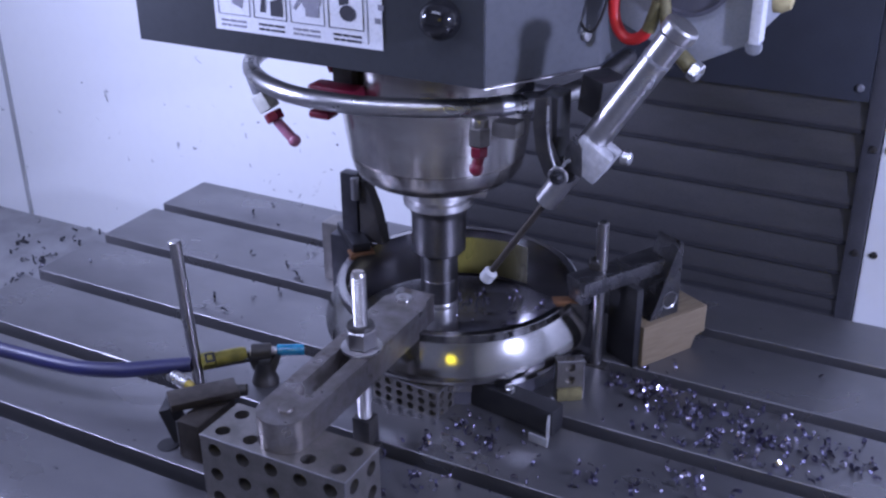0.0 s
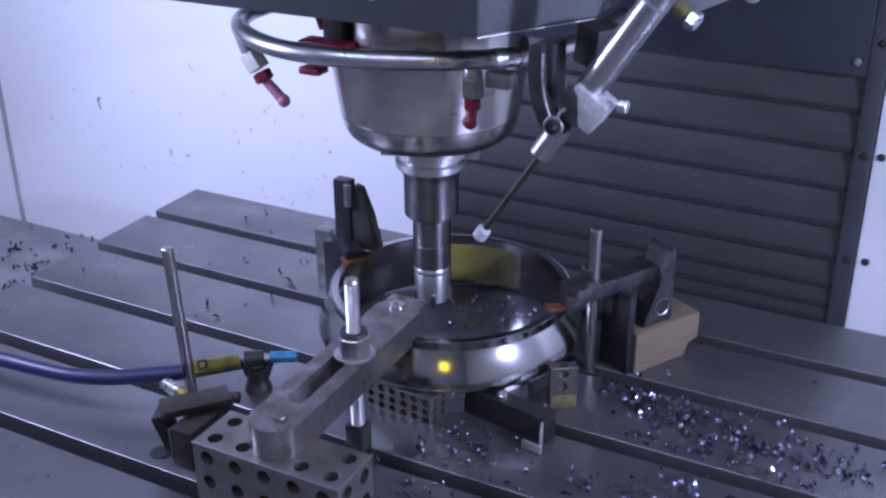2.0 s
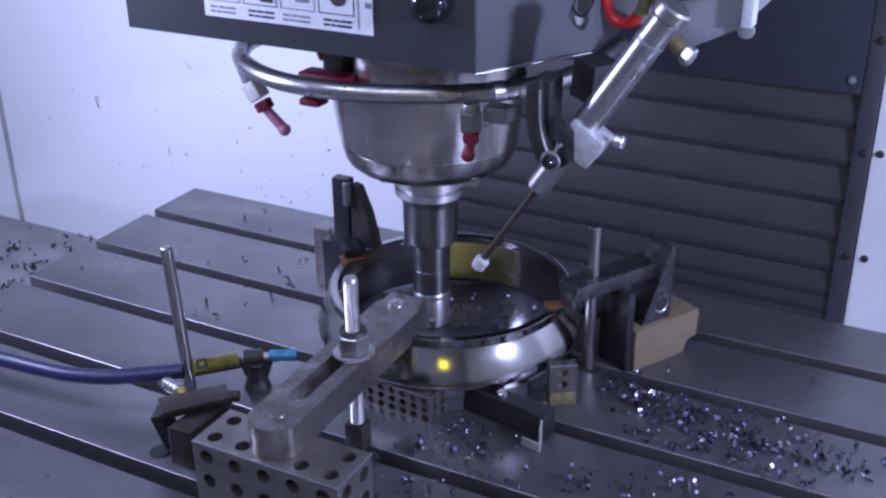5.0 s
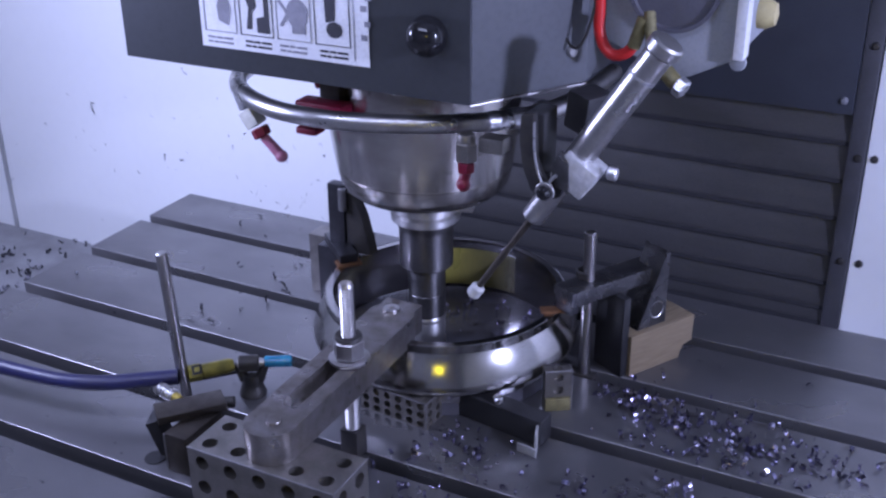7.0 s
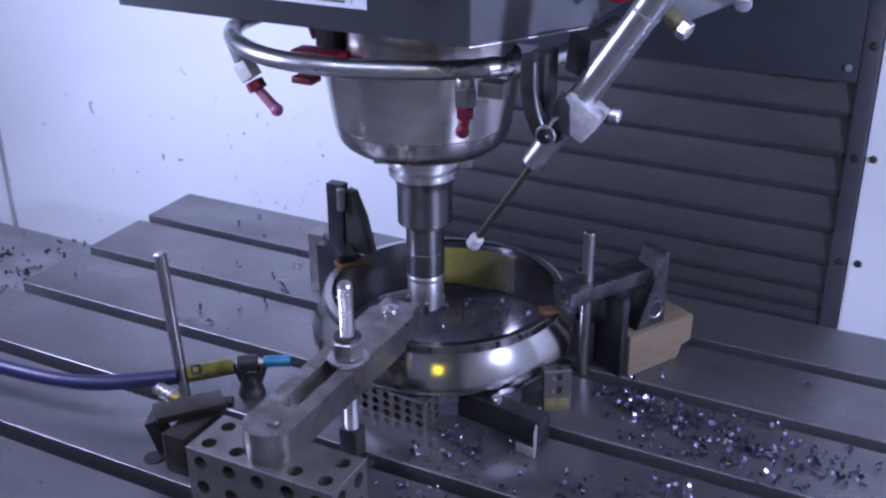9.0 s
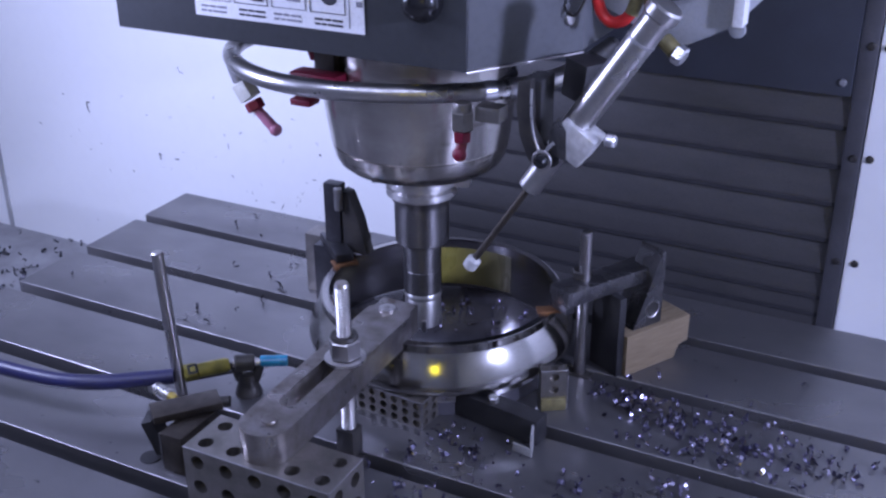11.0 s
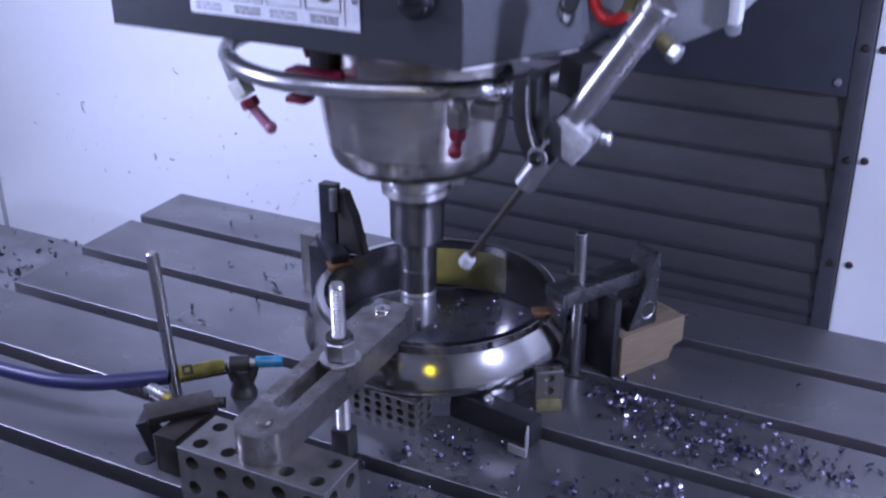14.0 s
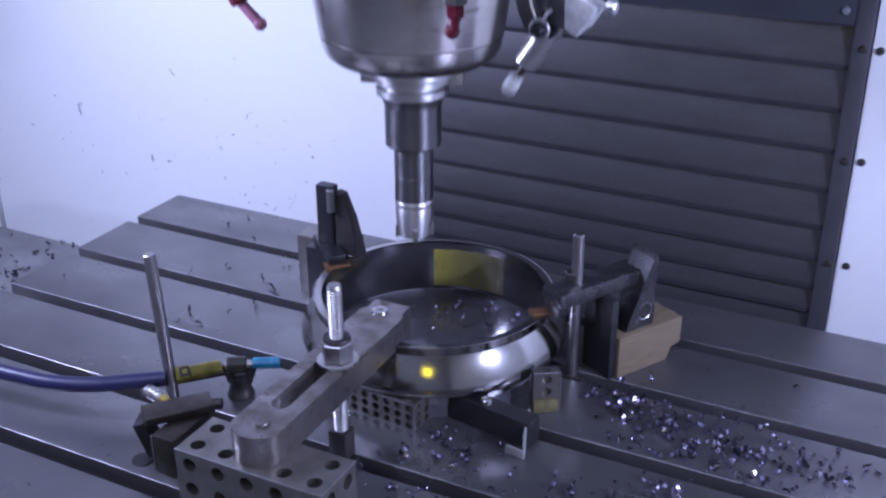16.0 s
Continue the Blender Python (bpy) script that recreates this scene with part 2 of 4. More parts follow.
def rod(p0, p1, r, n=20, chamfer=0.0, bm=None, r1=None):
    length = (Vector(p1) - Vector(p0)).length
    e = r if r1 is None else r1
    c = chamfer
    prof = [(0, 0), (r - c, 0), (r, c), (e, length - c), (e - c, length), (0, length)] if c else [(0, 0), (r, 0), (e, length), (0, length)]
    return merge(bm, placed(lathe(prof, n), along(p0, p1)))


def smooth_path(points, steps=10):
    """Catmull-Rom through the points."""
    p = [Vector(v) for v in points]
    p = [2 * p[0] - p[1], *p, 2 * p[-1] - p[-2]]
    out = []
    for i in range(1, len(p) - 2):
        for k in range(steps):
            t = k / steps
            a, b, c, d = p[i - 1:i + 3]
            out.append(0.5 * (2 * b + (c - a) * t + (2 * a - 5 * b + 4 * c - d) * t * t + (3 * b - a - 3 * c + d) * t ** 3))
    return out + [p[-2]]


def tube(points, r, n=14, steps=10, bm=None):
    path = smooth_path(points, steps)
    b = bmesh.new()
    rings = []
    side = None
    for i, c in enumerate(path):
        d = (path[min(i + 1, len(path) - 1)] - path[max(i - 1, 0)]).normalized()
        if side is None:
            side = d.orthogonal().normalized()
        side = (side - d * side.dot(d)).normalized()
        up = d.cross(side)
        rings.append([b.verts.new(c + (side * math.cos(2 * math.pi * k / n) + up * math.sin(2 * math.pi * k / n)) * r) for k in range(n)])
    for p, s in zip(rings, rings[1:]):
        for k in range(n):
            b.faces.new((p[k], p[(k + 1) % n], s[(k + 1) % n], s[k]))
    b.faces.new(rings[0][::-1])
    b.faces.new(rings[-1])
    return merge(bm, b)


# ---- enclosure ----
SLOT_PITCH, SLOT_W = 0.1016, 0.016
TABLE_X0, TABLE_X1, TABLE_BACK, TABLE_FRONT = -0.412, 0.95, 0.079, -0.5014
WALL_Y = 0.20


def build_table():
    table = thing("machine_table", "ground cast iron milling table with T-slots, oily and chip-strewn", "machine table")
    edges = [TABLE_FRONT] + [v for k in range(4, -1, -1) for v in (-SLOT_PITCH * k - SLOT_W, -SLOT_PITCH * k)] + [TABLE_BACK]
    for y0, y1 in zip(edges[::2], edges[1::2]):
        part("land", box(TABLE_X0, TABLE_X1, y0, y1, -0.019, 0, 0.0017), M_TABLE, table)
        if y0 != TABLE_FRONT:
            part("slot_edge", rod((TABLE_X0 + 0.001, y0 + 0.0009, -0.0009), (TABLE_X1 - 0.001, y0 + 0.0009, -0.0009), 0.0010, 10), M_EDGE, table, "bright worn slot edge")
        i0, i1 = (y0 if y0 == TABLE_FRONT else y0 + 0.007), (y1 if y1 == TABLE_BACK else y1 - 0.007)
        # ribs and bed take the near-black that paints shade into the slots
        part("rib", box(TABLE_X0, TABLE_X1, i0, i1, -0.036, -0.019, 0), M_GAPSHADE, table)
    part("bed", box(TABLE_X0 + 0.004, TABLE_X1, TABLE_FRONT, TABLE_BACK, -0.085, -0.036, 0), M_GAPSHADE, table)
    part("saddle", box(TABLE_X0 + 0.1, TABLE_X1, TABLE_FRONT + 0.05, TABLE_BACK - 0.03, -0.189, -0.085, 0), M_TRAY, table)


build_table()


def structure(name, bm, mat, label, category):
    return solid(name, bm, mat, label, category, None, "", "structure")


structure("wall_back", box(-1.6, -0.12, WALL_Y, WALL_Y + 0.02, -0.19, 1.3, 0), M_WALL, "white painted sheet metal enclosure wall flecked with chips", "wall")
structure("wall_right_panel", box(0.386, 1.3, WALL_Y - 0.012, WALL_Y + 0.02, -0.19, 1.3, 0.002), M_WALL, "white painted enclosure panel beside the way cover", "wall")
# side walls, doors and roof are unseen, added to bounce fill light
structure("wall_left", box(-1.62, -1.6, -1.6, WALL_Y + 0.02, -0.19, 1.3, 0), M_WALL, "white enclosure side wall out of view, added to bounce light", "wall")
structure("wall_right", box(1.3, 1.32, -1.6, WALL_Y + 0.02, -0.19, 1.3, 0), M_WALL, "white enclosure side wall out of view, added to bounce light", "wall")
structure("wall_front", box(-1.62, 1.32, -1.62, -1.6, -0.19, 1.3, 0), M_DOOR, "grey enclosure doors out of view, added to close the box and bounce light", "wall")
structure("ceiling", box(-1.62, 1.32, -1.62, WALL_Y + 0.02, 1.3, 1.32, 0), M_ROOF, "pale grey enclosure roof out of view, added to bounce light", "ceiling")
structure("floor", box(-1.62, 1.32, -1.62, WALL_Y + 0.02, -0.21, -0.19, 0), M_TRAY, "steel chip tray below the table strewn with chips", "floor")

# ---- way cover ----
def sideways(points, x0, x1, bevel=0.0):
    """A prism along x from a (y, z) outline."""
    bm = prism(points, x0, x1, bevel)
    bmesh.ops.transform(bm, matrix=Matrix(((0, 0, 1, 0), (1, 0, 0, 0), (0, 1, 0, 0), (0, 0, 0, 1))), verts=bm.verts[:])
    return bm


SLAT_EDGES = (0.2802, 0.2380, 0.1933, 0.1505, 0.1070, 0.0646, 0.0274, -0.0059, -0.0350, -0.0750)
SLAT_SHARE = (0.80, 0.71, 0.68, 0.67, 0.65, 0.59, 0.53, 0.40, 0.25, 0.10)
slats = []


def build_way_cover():
    cover = thing("way_cover", "grey steel way cover of overlapping horizontal slats", "way cover", None, "", "structure")
    y = WALL_Y
    for i, low in enumerate(SLAT_EDGES[1:], 1):
        top = SLAT_EDGES[i - 1] + 0.014
        prof = [(y - 0.0125, low + 0.0005), (y - 0.0130, low + 0.0035), (y - 0.0035, top - 0.010), (y - 0.0020, top), (y + 0.001, top), (y - 0.0095, low + 0.0005)]
        slat = part("slat", sideways(prof, -0.115, 0.3665), M_LAMELLA, cover)
        part("wiper", box(-0.115, 0.3665, y - 0.0125, y - 0.0095, low - 0.0042, low + 0.0003, 0), M_RUBBER, slat, "black rubber wiper strip")
        slats.append((slat, SLAT_SHARE[i]))
    # near-black sheet stands for the shade behind the slats
    part("back_sheet", box(-0.115, 0.3665, y + 0.008, y + 0.02, -0.19, 1.3, 0), M_GAPSHADE, cover)
    panel = part("upper_panel", box(-0.115, 0.3665, y - 0.022, y - 0.004, SLAT_EDGES[0], 1.0, 0.001), M_DARKPANEL, cover, "dark blue-grey upper panel")
    part("screw", placed(lathe([(0, 0.003), (0.003, 0.0025), (0.0042, 0.0008), (0.0042, 0), (0, 0)], 12), pose(0.357, y - 0.0221, SLAT_EDGES[0] + 0.014, 90)), M_FRAME, panel)
    slats.append((panel, SLAT_SHARE[0]))
    part("side_frame", box(0.3668, 0.385, WALL_Y - 0.016, WALL_Y + 0.02, -0.19, 1.3, 0.0025), M_STRIP, cover, "dull grey side frame strip")
    part("corner_post", box(-0.1195, -0.1155, WALL_Y - 0.005, WALL_Y + 0.02, -0.19, 1.3, 0), M_FRAME, cover)
    for x, z in ((0.378, 0.257), (0.378, 0.141), (0.378, 0.025), (0.378, 0.373)):
        part("screw", placed(lathe([(0, 0.003), (0.003, 0.0025), (0.0042, 0.0008), (0.0042, 0), (0, 0)], 12), pose(x, WALL_Y - 0.0161, z, 90)), M_BLACK, cover)
    for x, z in ((0.3935, 0.256), (0.3935, 0.141), (0.396, 0.024)):
        part("screw", placed(lathe([(0, 0.003), (0.003, 0.0025), (0.0042, 0.0008), (0.0042, 0), (0, 0)], 12), pose(x, WALL_Y - 0.0121, z, 90)), M_BLACK, cover)


build_way_cover()
structure("wall_seam", box(-0.897, -0.889, WALL_Y - 0.003, WALL_Y, -0.19, 1.3, 0.001), M_SEAM, "grey seam strip on the white enclosure wall", "seam")

# ---- workpiece ----
RING_C = (0.067, -0.131)


def build_ring():
    # outer face: lean of the surface at each height, summed up into radii
    heights, leans = (0.0262, 0.0285, 0.0310, 0.0370, 0.0440, 0.0520, 0.0600, 0.0650, 0.0685, 0.0698), (-70, -40, -10, 14, 22, 26, 31, 37, 46, 58)
    zs = np.linspace(heights[0], heights[-1], 34)
    radii = -np.cumsum(np.tan(np.radians(np.interp(zs, heights, leans)))) * (zs[1] - zs[0])
    radii += 0.1242 - radii.max()
    prof = [(0.1117, 0.0262), (0.1117, 0.0690), (0.1119, 0.0697)] + [(r, z) for r, z in zip(radii[::-1], zs[::-1])]
    ring = thing("steel_ring", "polished steel ring with a bulged outer face clamped over blocks", "workpiece", pose(*RING_C, 0))
    part("rim", lathe(prof, 160, None, True), M_RING, ring)
    part("inner_wall", lathe([(0.1094, 0.0138), (0.1094, 0.0690), (0.1112, 0.0700), (0.1116, 0.0690), (0.1106, 0.0138)], 128, None, True), M_DISHWALL, ring, "finely bored, mirror-like inner wall")
    part("floor_plate", lathe([(0, 0.0136), (0.1090, 0.0136), (0.1100, 0.0130), (0.1100, 0.0003), (0, 0.0003)], 96), M_DISC, ring, "dark oily floor plate")
    # curved yellow strip laid on the wall in place of a mirrored reflection
    bm = bmesh.new()
    rows = [[bm.verts.new((r * math.cos(radians(a)), r * math.sin(radians(a)), z)) for a in np.linspace(77, 117, 48)] for r, z in ((0.1093, 0.0172), (0.1090, 0.0176), (0.1090, 0.0575), (0.1093, 0.0580))]
    for p, q in zip(rows, rows[1:]):
        for k in range(47):
            bm.faces.new((p[k], p[k + 1], q[k + 1], q[k]))
    part("wall_film", bm, M_REFLECTION, ring, "dull yellow patch on the inner face, painted in for a reflection")


build_ring()



# ---- drilled setup blocks ----
def drilled_face(bm, origin, u, v, w, h, nu, nv, r, depth, skip=()):
    """A rectangle from origin along u and v with a grid of blind round holes."""
    o, u, v = Vector(origin), Vector(u), Vector(v)
    n = u.cross(v)
    cw, ch, k = w / nu, h / nv, 16
    for i in range(nu):
        for j in range(nv):
            c = o + u * (i + 0.5) * cw + v * (j + 0.5) * ch
            if (i, j) in skip:
                q = [c + u * sx * cw / 2 + v * sy * ch / 2 for sx, sy in ((-1, -1), (1, -1), (1, 1), (-1, 1))]
                bm.faces.new([bm.verts.new(p) for p in q])
                continue
            rim, out, low = [], [], []
            for a in range(k):
                t = 2 * math.pi * (a + 0.5) / k
                cu, cv = math.cos(t), math.sin(t)
                m = max(abs(cu), abs(cv))
                eu, ev = cu / m, cv / m
                if a % 4 in (1, 2):
                    eu, ev = (math.copysign(1, cu), math.copysign(1, cv)) if abs(abs(cu) - abs(cv)) < 0.45 else (eu, ev)
                out.append(bm.verts.new(c + u * eu * cw / 2 + v * ev * ch / 2))
                rim.append(bm.verts.new(c + (u * cu + v * cv) * r))
                low.append(bm.verts.new(c + (u * cu + v * cv) * r - n * depth))
            for a in range(k):
                b = (a + 1) % k
                if (out[a].co - out[b].co).length > 1e-6:
                    bm.faces.new((out[a], out[b], rim[b], rim[a]))
                else:
                    bm.faces.new((out[a], rim[b], rim[a]))
                bm.faces.new((rim[a], rim[b], low[b], low[a]))
            bm.faces.new(low)


def drilled_block(sx, sy, sz, nx, ny, nz, r, skip_top=(), d=0.010):
    """Block on z 0 with one lower corner at the origin; holes in the top, front and right faces."""
    b = bmesh.new()
    drilled_face(b, (0, 0, sz), (1, 0, 0), (0, 1, 0), sx, sy, nx, ny, r, d, skip_top)
    drilled_face(b, (0, 0, 0), (1, 0, 0), (0, 0, 1), sx, sz, nx, nz, r, d)
    drilled_face(b, (sx, 0, 0), (0, 1, 0), (0, 0, 1), sy, sz, ny, nz, r, d)
    for q in (((0, 0, 0), (0, 0, sz), (0, sy, sz), (0, sy, 0)), ((0, sy, 0), (0, sy, sz), (sx, sy, sz), (sx, sy, 0)), ((0, 0, 0), (0, sy, 0), (sx, sy, 0), (sx, 0, 0))):
        b.faces.new([b.verts.new(p) for p in q])
    bmesh.ops.remove_doubles(b, verts=b.verts[:], dist=1e-6)
    return b


def setup_block(size, holes, r, label, m, skip_top=(), d=0.010):
    """A drilled block as a thing: its body and the bright worn arrises."""
    ob = thing("setup_block", label, "setup block", m, "setup blocks")
    part("body", drilled_block(*size, *holes, r, skip_top, d), M_BLOCK, ob)
    sx, sy, sz = size
    for p, q in (((0, 0, sz), (sx, 0, sz)), ((sx, 0, sz), (sx, sy, sz)), ((sx, 0, 0), (sx, 0, sz))):
        part("worn_edge", rod(p, q, 0.0007, 8), M_EDGE, ob, "bright worn edge")


BAR_Z0, BAR_Z1 = 0.064, 0.0895
setup_block((0.126, 0.046, BAR_Z0), (5, 2, 3), 0.0058, "oily grey steel setup block drilled with holes under the clamp heel", pose(0.009, -0.4335, 0), ((2, 1), (1, 1), (3, 1)))
setup_block((0.068, 0.0254, 0.0254), (6, 2, 3), 0.0034, "small steel setup block drilled with rows of holes under the ring", pose(0.044, -0.2498, 0, 0, 0, -5))
setup_block((0.0254, 0.042, 0.0254), (2, 3, 2), 0.0040, "small drilled steel setup block under the ring", pose(*RING_C, 0) @ pose(0, 0, 0, 0, 0, 96) @ pose(0.1114, -0.021, 0))
setup_block((0.0235, 0.010, 0.0380), (1, 1, 3), 0.0042, "upright drilled steel block standing against the ring", pose(0.1895, -0.1825, 0, 0, 0, 34), (), 0.0042)


# ---- clamping kit ----
def hexagon(r, z0, z1):
    bm = prism([(r * math.cos(math.pi * k / 3), r * math.sin(math.pi * k / 3)) for k in range(6)], z0, z1)
    bmesh.ops.bevel(bm, geom=[e for e in bm.edges if abs(e.verts[0].co.z - e.verts[1].co.z) < 1e-6], offset=0.0012, segments=1, affect="EDGES")
    return bm


def threaded(r, z0, z1, pitch=0.0024):
    prof, z = [(0, z0)], z0
    while z < z1 - pitch:
        prof += [(r * 0.86, z), (r, z + pitch * 0.4), (r, z + pitch * 0.6)]
        z += pitch
    return lathe(prof + [(r * 0.9, z), (r * 0.8, z1), (0, z1)], 20)


def stud(at, top, nut_z=None, lean=(0, 0), label="plain steel clamp stud standing in a T-slot", nuts=1, black=False):
    ob = thing("clamp_stud", label, "stud", pose(at[0], at[1], 0, lean[1], lean[0], 0), "clamp studs")
    part("shank", threaded(0.0060, -0.020, top) if nut_z else lathe([(0, -0.02), (0.0052, -0.02), (0.0052, top - 0.001), (0.0042, top), (0, top)], 20), M_ROD, ob)
    part("slot_nut", box(-0.012, 0.012, -0.0065, 0.0065, -0.018, -0.001, 0.001), M_BLACK, ob)
    if nut_z is not None:
        part("base_nut", box(-0.008, 0.008, -0.0075, 0.0075, 0.0003, 0.026, 0.001), M_BLACK, ob, "black T-slot base nut")
        part("washer", placed(lathe([(0.0068, 0), (0.0160, 0), (0.0165, 0.0008), (0.0165, 0.0025), (0.0068, 0.003)], 32, None, True), pose(0, 0, nut_z)), M_STEEL, ob)
        part("nut", placed(hexagon(0.0128, 0.003, 0.019), pose(0, 0, nut_z, 0, 0, 12)), M_ROD, ob, "steel hexagon nut")
        part("collar_nut", placed(lathe([(0.0066, 0.019), (0.0108, 0.019), (0.0112, 0.020), (0.0104, 0.0225), (0.0066, 0.0225)], 28, None, True), pose(0, 0, nut_z)), M_BLACK, ob)
    return ob


def slotted_strap(length, half, s0, s1, sw, z0, z1):
    """A clamp strap along y with a rounded heel and an oblong slot, made of quads between the outline and the slot."""
    n = 24
    inner, outer = [], []
    for k in range(n):
        a = 2 * math.pi * k / n
        ca, sa = math.cos(a), math.sin(a)
        inner.append((sw * ca, (s1 if sa >= 0 else s0) + sw * sa))
        if sa < 0:
            outer.append((half * ca, half + half * sa))
        else:
            m = max(abs(ca), abs(sa))
            outer.append((half * (0.82 if sa > 0.1 else 1.0) * ca / m, length - half + half * sa / m))
    bm = bmesh.new()
    rows = [[bm.verts.new((x, y, z)) for x, y in ring] for ring, z in ((outer, z0), (outer, z1), (inner, z1), (inner, z0))]
    for p, q in zip(rows, rows[1:] + rows[:1]):
        for k in range(n):
            bm.faces.new((p[k], p[(k + 1) % n], q[(k + 1) % n], q[k]))
    top = [e for e in bm.edges if all(abs(v.co.z - z1) < 1e-6 for v in e.verts) and e.calc_face_angle(0) > 0.5]
    bmesh.ops.bevel(bm, geom=top, offset=0.0014, segments=2, affect="EDGES")
    return bm


front_clamp = thing("strap_clamp", "worn steel strap clamp with rounded heel and long slot", "clamp", pose(0.0690, -0.4285, 0, 0, 0, 0.8), "strap clamps")
part("strap", slotted_strap(0.222, 0.0205, 0.048, 0.135, 0.0078, BAR_Z0 + 0.0002, BAR_Z1), M_BAR, front_clamp)
part("dowel", placed(lathe([(0, 0.002), (0.0052, 0.002), (0.0058, 0.001), (0.0058, 0), (0, 0)], 20), pose(0.002, 0.020, BAR_Z1)), M_BAR, front_clamp)
part("plug", placed(lathe([(0.003, 0.0003), (0.0035, 0.003), (0.0068, 0.003), (0.0072, 0)], 20), pose(-0.002, 0.202, BAR_Z1)), M_STEEL, front_clamp)
stud((0.0745, -0.3112), 0.157, BAR_Z1 + 0.0002, (0, 0), "steel clamp stud with washer and hexagon nut through the strap")

stud((-0.0970, -0.3128), 0.146, None, (-3.2, 0), "bare steel rod standing in a T-slot, slightly leaning")
stud((0.1975, -0.1065), 0.141, None, (0, 0), "steel clamp stud passing through the strap beside the wood block")

# right clamp on wood and step block
D_ANG = math.degrees(math.atan2(0.068, 0.0385))
right_frame = pose(0.2385, -0.098, 0, 0, 0, D_ANG)
wood = thing("wood_block", "sawn pine block with a broken lower corner propping the clamp", "wood block", right_frame)
outline = [(0.0, 0.0), (0.062, 0.0), (0.066, 0.013), (0.078, 0.014), (0.0785, 0.041), (0.0, 0.041)]
wb = prism(outline, 0.0, 0.040, 0.0007)
bmesh.ops.transform(wb, matrix=Matrix(((1, 0, 0, 0), (0, 0, 1, 0), (0, 1, 0, 0), (0, 0, 0, 1))), verts=wb.verts[:])
part("timber", wb, M_WOOD, wood)


def step_block(m):
    ob = thing("step_block", "black serrated steel step block with a round hole", "step block", m)
    n, pts = 22, [(0.0, 0.0), (0.034, 0.0), (0.034, 0.070), (0.030, 0.073)]
    for k in range(n):
        f0, f1 = 1 - k / n, 1 - (k + 1) / n
        pts += [(0.001 + 0.028 * f0, 0.004 + 0.066 * f1 + 0.001), (0.001 + 0.028 * f1 + 0.001, 0.004 + 0.066 * f1)]
    bm = prism(pts, 0.0, 0.028)
    bmesh.ops.transform(bm, matrix=Matrix(((1, 0, 0, 0), (0, 0, 1, 0), (0, 1, 0, 0), (0, 0, 0, 1))), verts=bm.verts[:])
    part("wedge", bm, M_GREYBAR, ob)
    # no hole is cut: bright ring for its glint, black disc for its shade
    part("hole_lining", placed(lathe([(0.0072, 0), (0.0080, 0.0006), (0.0086, 0.0006), (0.0086, -0.0002)], 28), pose(0.0225, 0.0, 0.016, 90)), M_STEEL, ob)
    part("hole_floor", placed(lathe([(0, 0.0004), (0.0072, 0.0004), (0.0072, 0.0001)], 28), pose(0.0225, 0.0, 0.016, 90)), M_BLACK, ob)
    return ob


step_block(right_frame @ pose(0.012, 0.006, 0.0412))
right_clamp = thing("strap_clamp", "dark grey steel strap clamp resting on a step block", "clamp", pose(0.1945, -0.1440, 0, 0, 0, D_ANG), "strap clamps")
part("strap", box(0.003, 0.112, 0.0, 0.026, 0.0805, 0.0950, 0.0015), M_GREYBAR, right_clamp)
part("tip_pad", box(0.004, 0.013, 0.003, 0.023, 0.0725, 0.0804, 0.0008), M_BLACKISH, right_clamp, "blackened tip of the strap")
part("stud_nut", placed(hexagon(0.0092, 0.0951, 0.103), pose(0.034, 0.020, 0)), M_BLACK, right_clamp)
solid("copper_shim", box(-0.013, 0.013, -0.0055, 0.0055, 0, 0.0022, 0.0005), M_COPPER, "folded copper shim under the strap clamp tip", "shim", pose(0.1765, -0.1310, 0.0698, 0, 0, 30), "shims")

# thin black plate put where the wood block's end lies in shade
riser = thing("wood_end_shade", "thin black plate added to darken the wood block's shaded end", "setup block", right_frame)
part("body", box(-0.0085, -0.0008, 0.003, 0.040, 0.0003, 0.0802, 0.0012), M_BLACKBAR, riser)

# rear clamp at the ring's far side
rear = thing("strap_clamp", "blackened steel strap clamp standing over the ring's edge", "clamp", None, "strap clamps")
part("strap", box(-0.009, 0.009, -0.004, 0.055, 0.0728, 0.082, 0.0015), M_BLACKISH, rear, "", pose(-0.0385, -0.131, 0, 0, 0, 48))
solid("copper_shim", box(-0.012, 0.012, -0.007, 0.007, 0, 0.0028, 0.0005), M_COPPER, "folded copper shim under the strap clamp tip", "shim", pose(-0.0385, -0.131, 0.0698, 0, 0, 48), "shims")
upright = thing("clamp_riser", "tall blackened steel clamp riser with a bright round edge", "clamp")
UP = pose(-0.0600, -0.1085, 0)
part("plate", box(-0.0095, 0.0085, -0.006, 0.006, 0.0735, 0.143, 0.001), M_BLACKISH, upright, "", UP)
ub = prism([(0.009, 0.0735), (0.036, 0.0735), (0.027, 0.110), (0.017, 0.135), (0.009, 0.137)], -0.004, 0.010, 0.0008)
bmesh.ops.transform(ub, matrix=Matrix(((1, 0, 0, 0), (0, 0, 1, 0), (0, 1, 0, 0), (0, 0, 0, 1))), verts=ub.verts[:])
part("rib", ub, M_BLACK, upright, "", UP)
part("round_bar", rod((0.008, -0.007, 0.118), (0.008, -0.007, 0.141), 0.0042, 18, 0.0008), M_STEEL, upright, "", UP)
heel = thing("heel_block", "grey steel heel block under the rear strap clamp", "setup block")
part("body", box(-0.119, -0.096, -0.080, -0.055, 0, 0.066, 0.0015), M_BLOCK, heel)
part("foot", box(-0.088, -0.05, -0.11, -0.06, 0, 0.0715, 0.001), M_BLACKISH, heel)

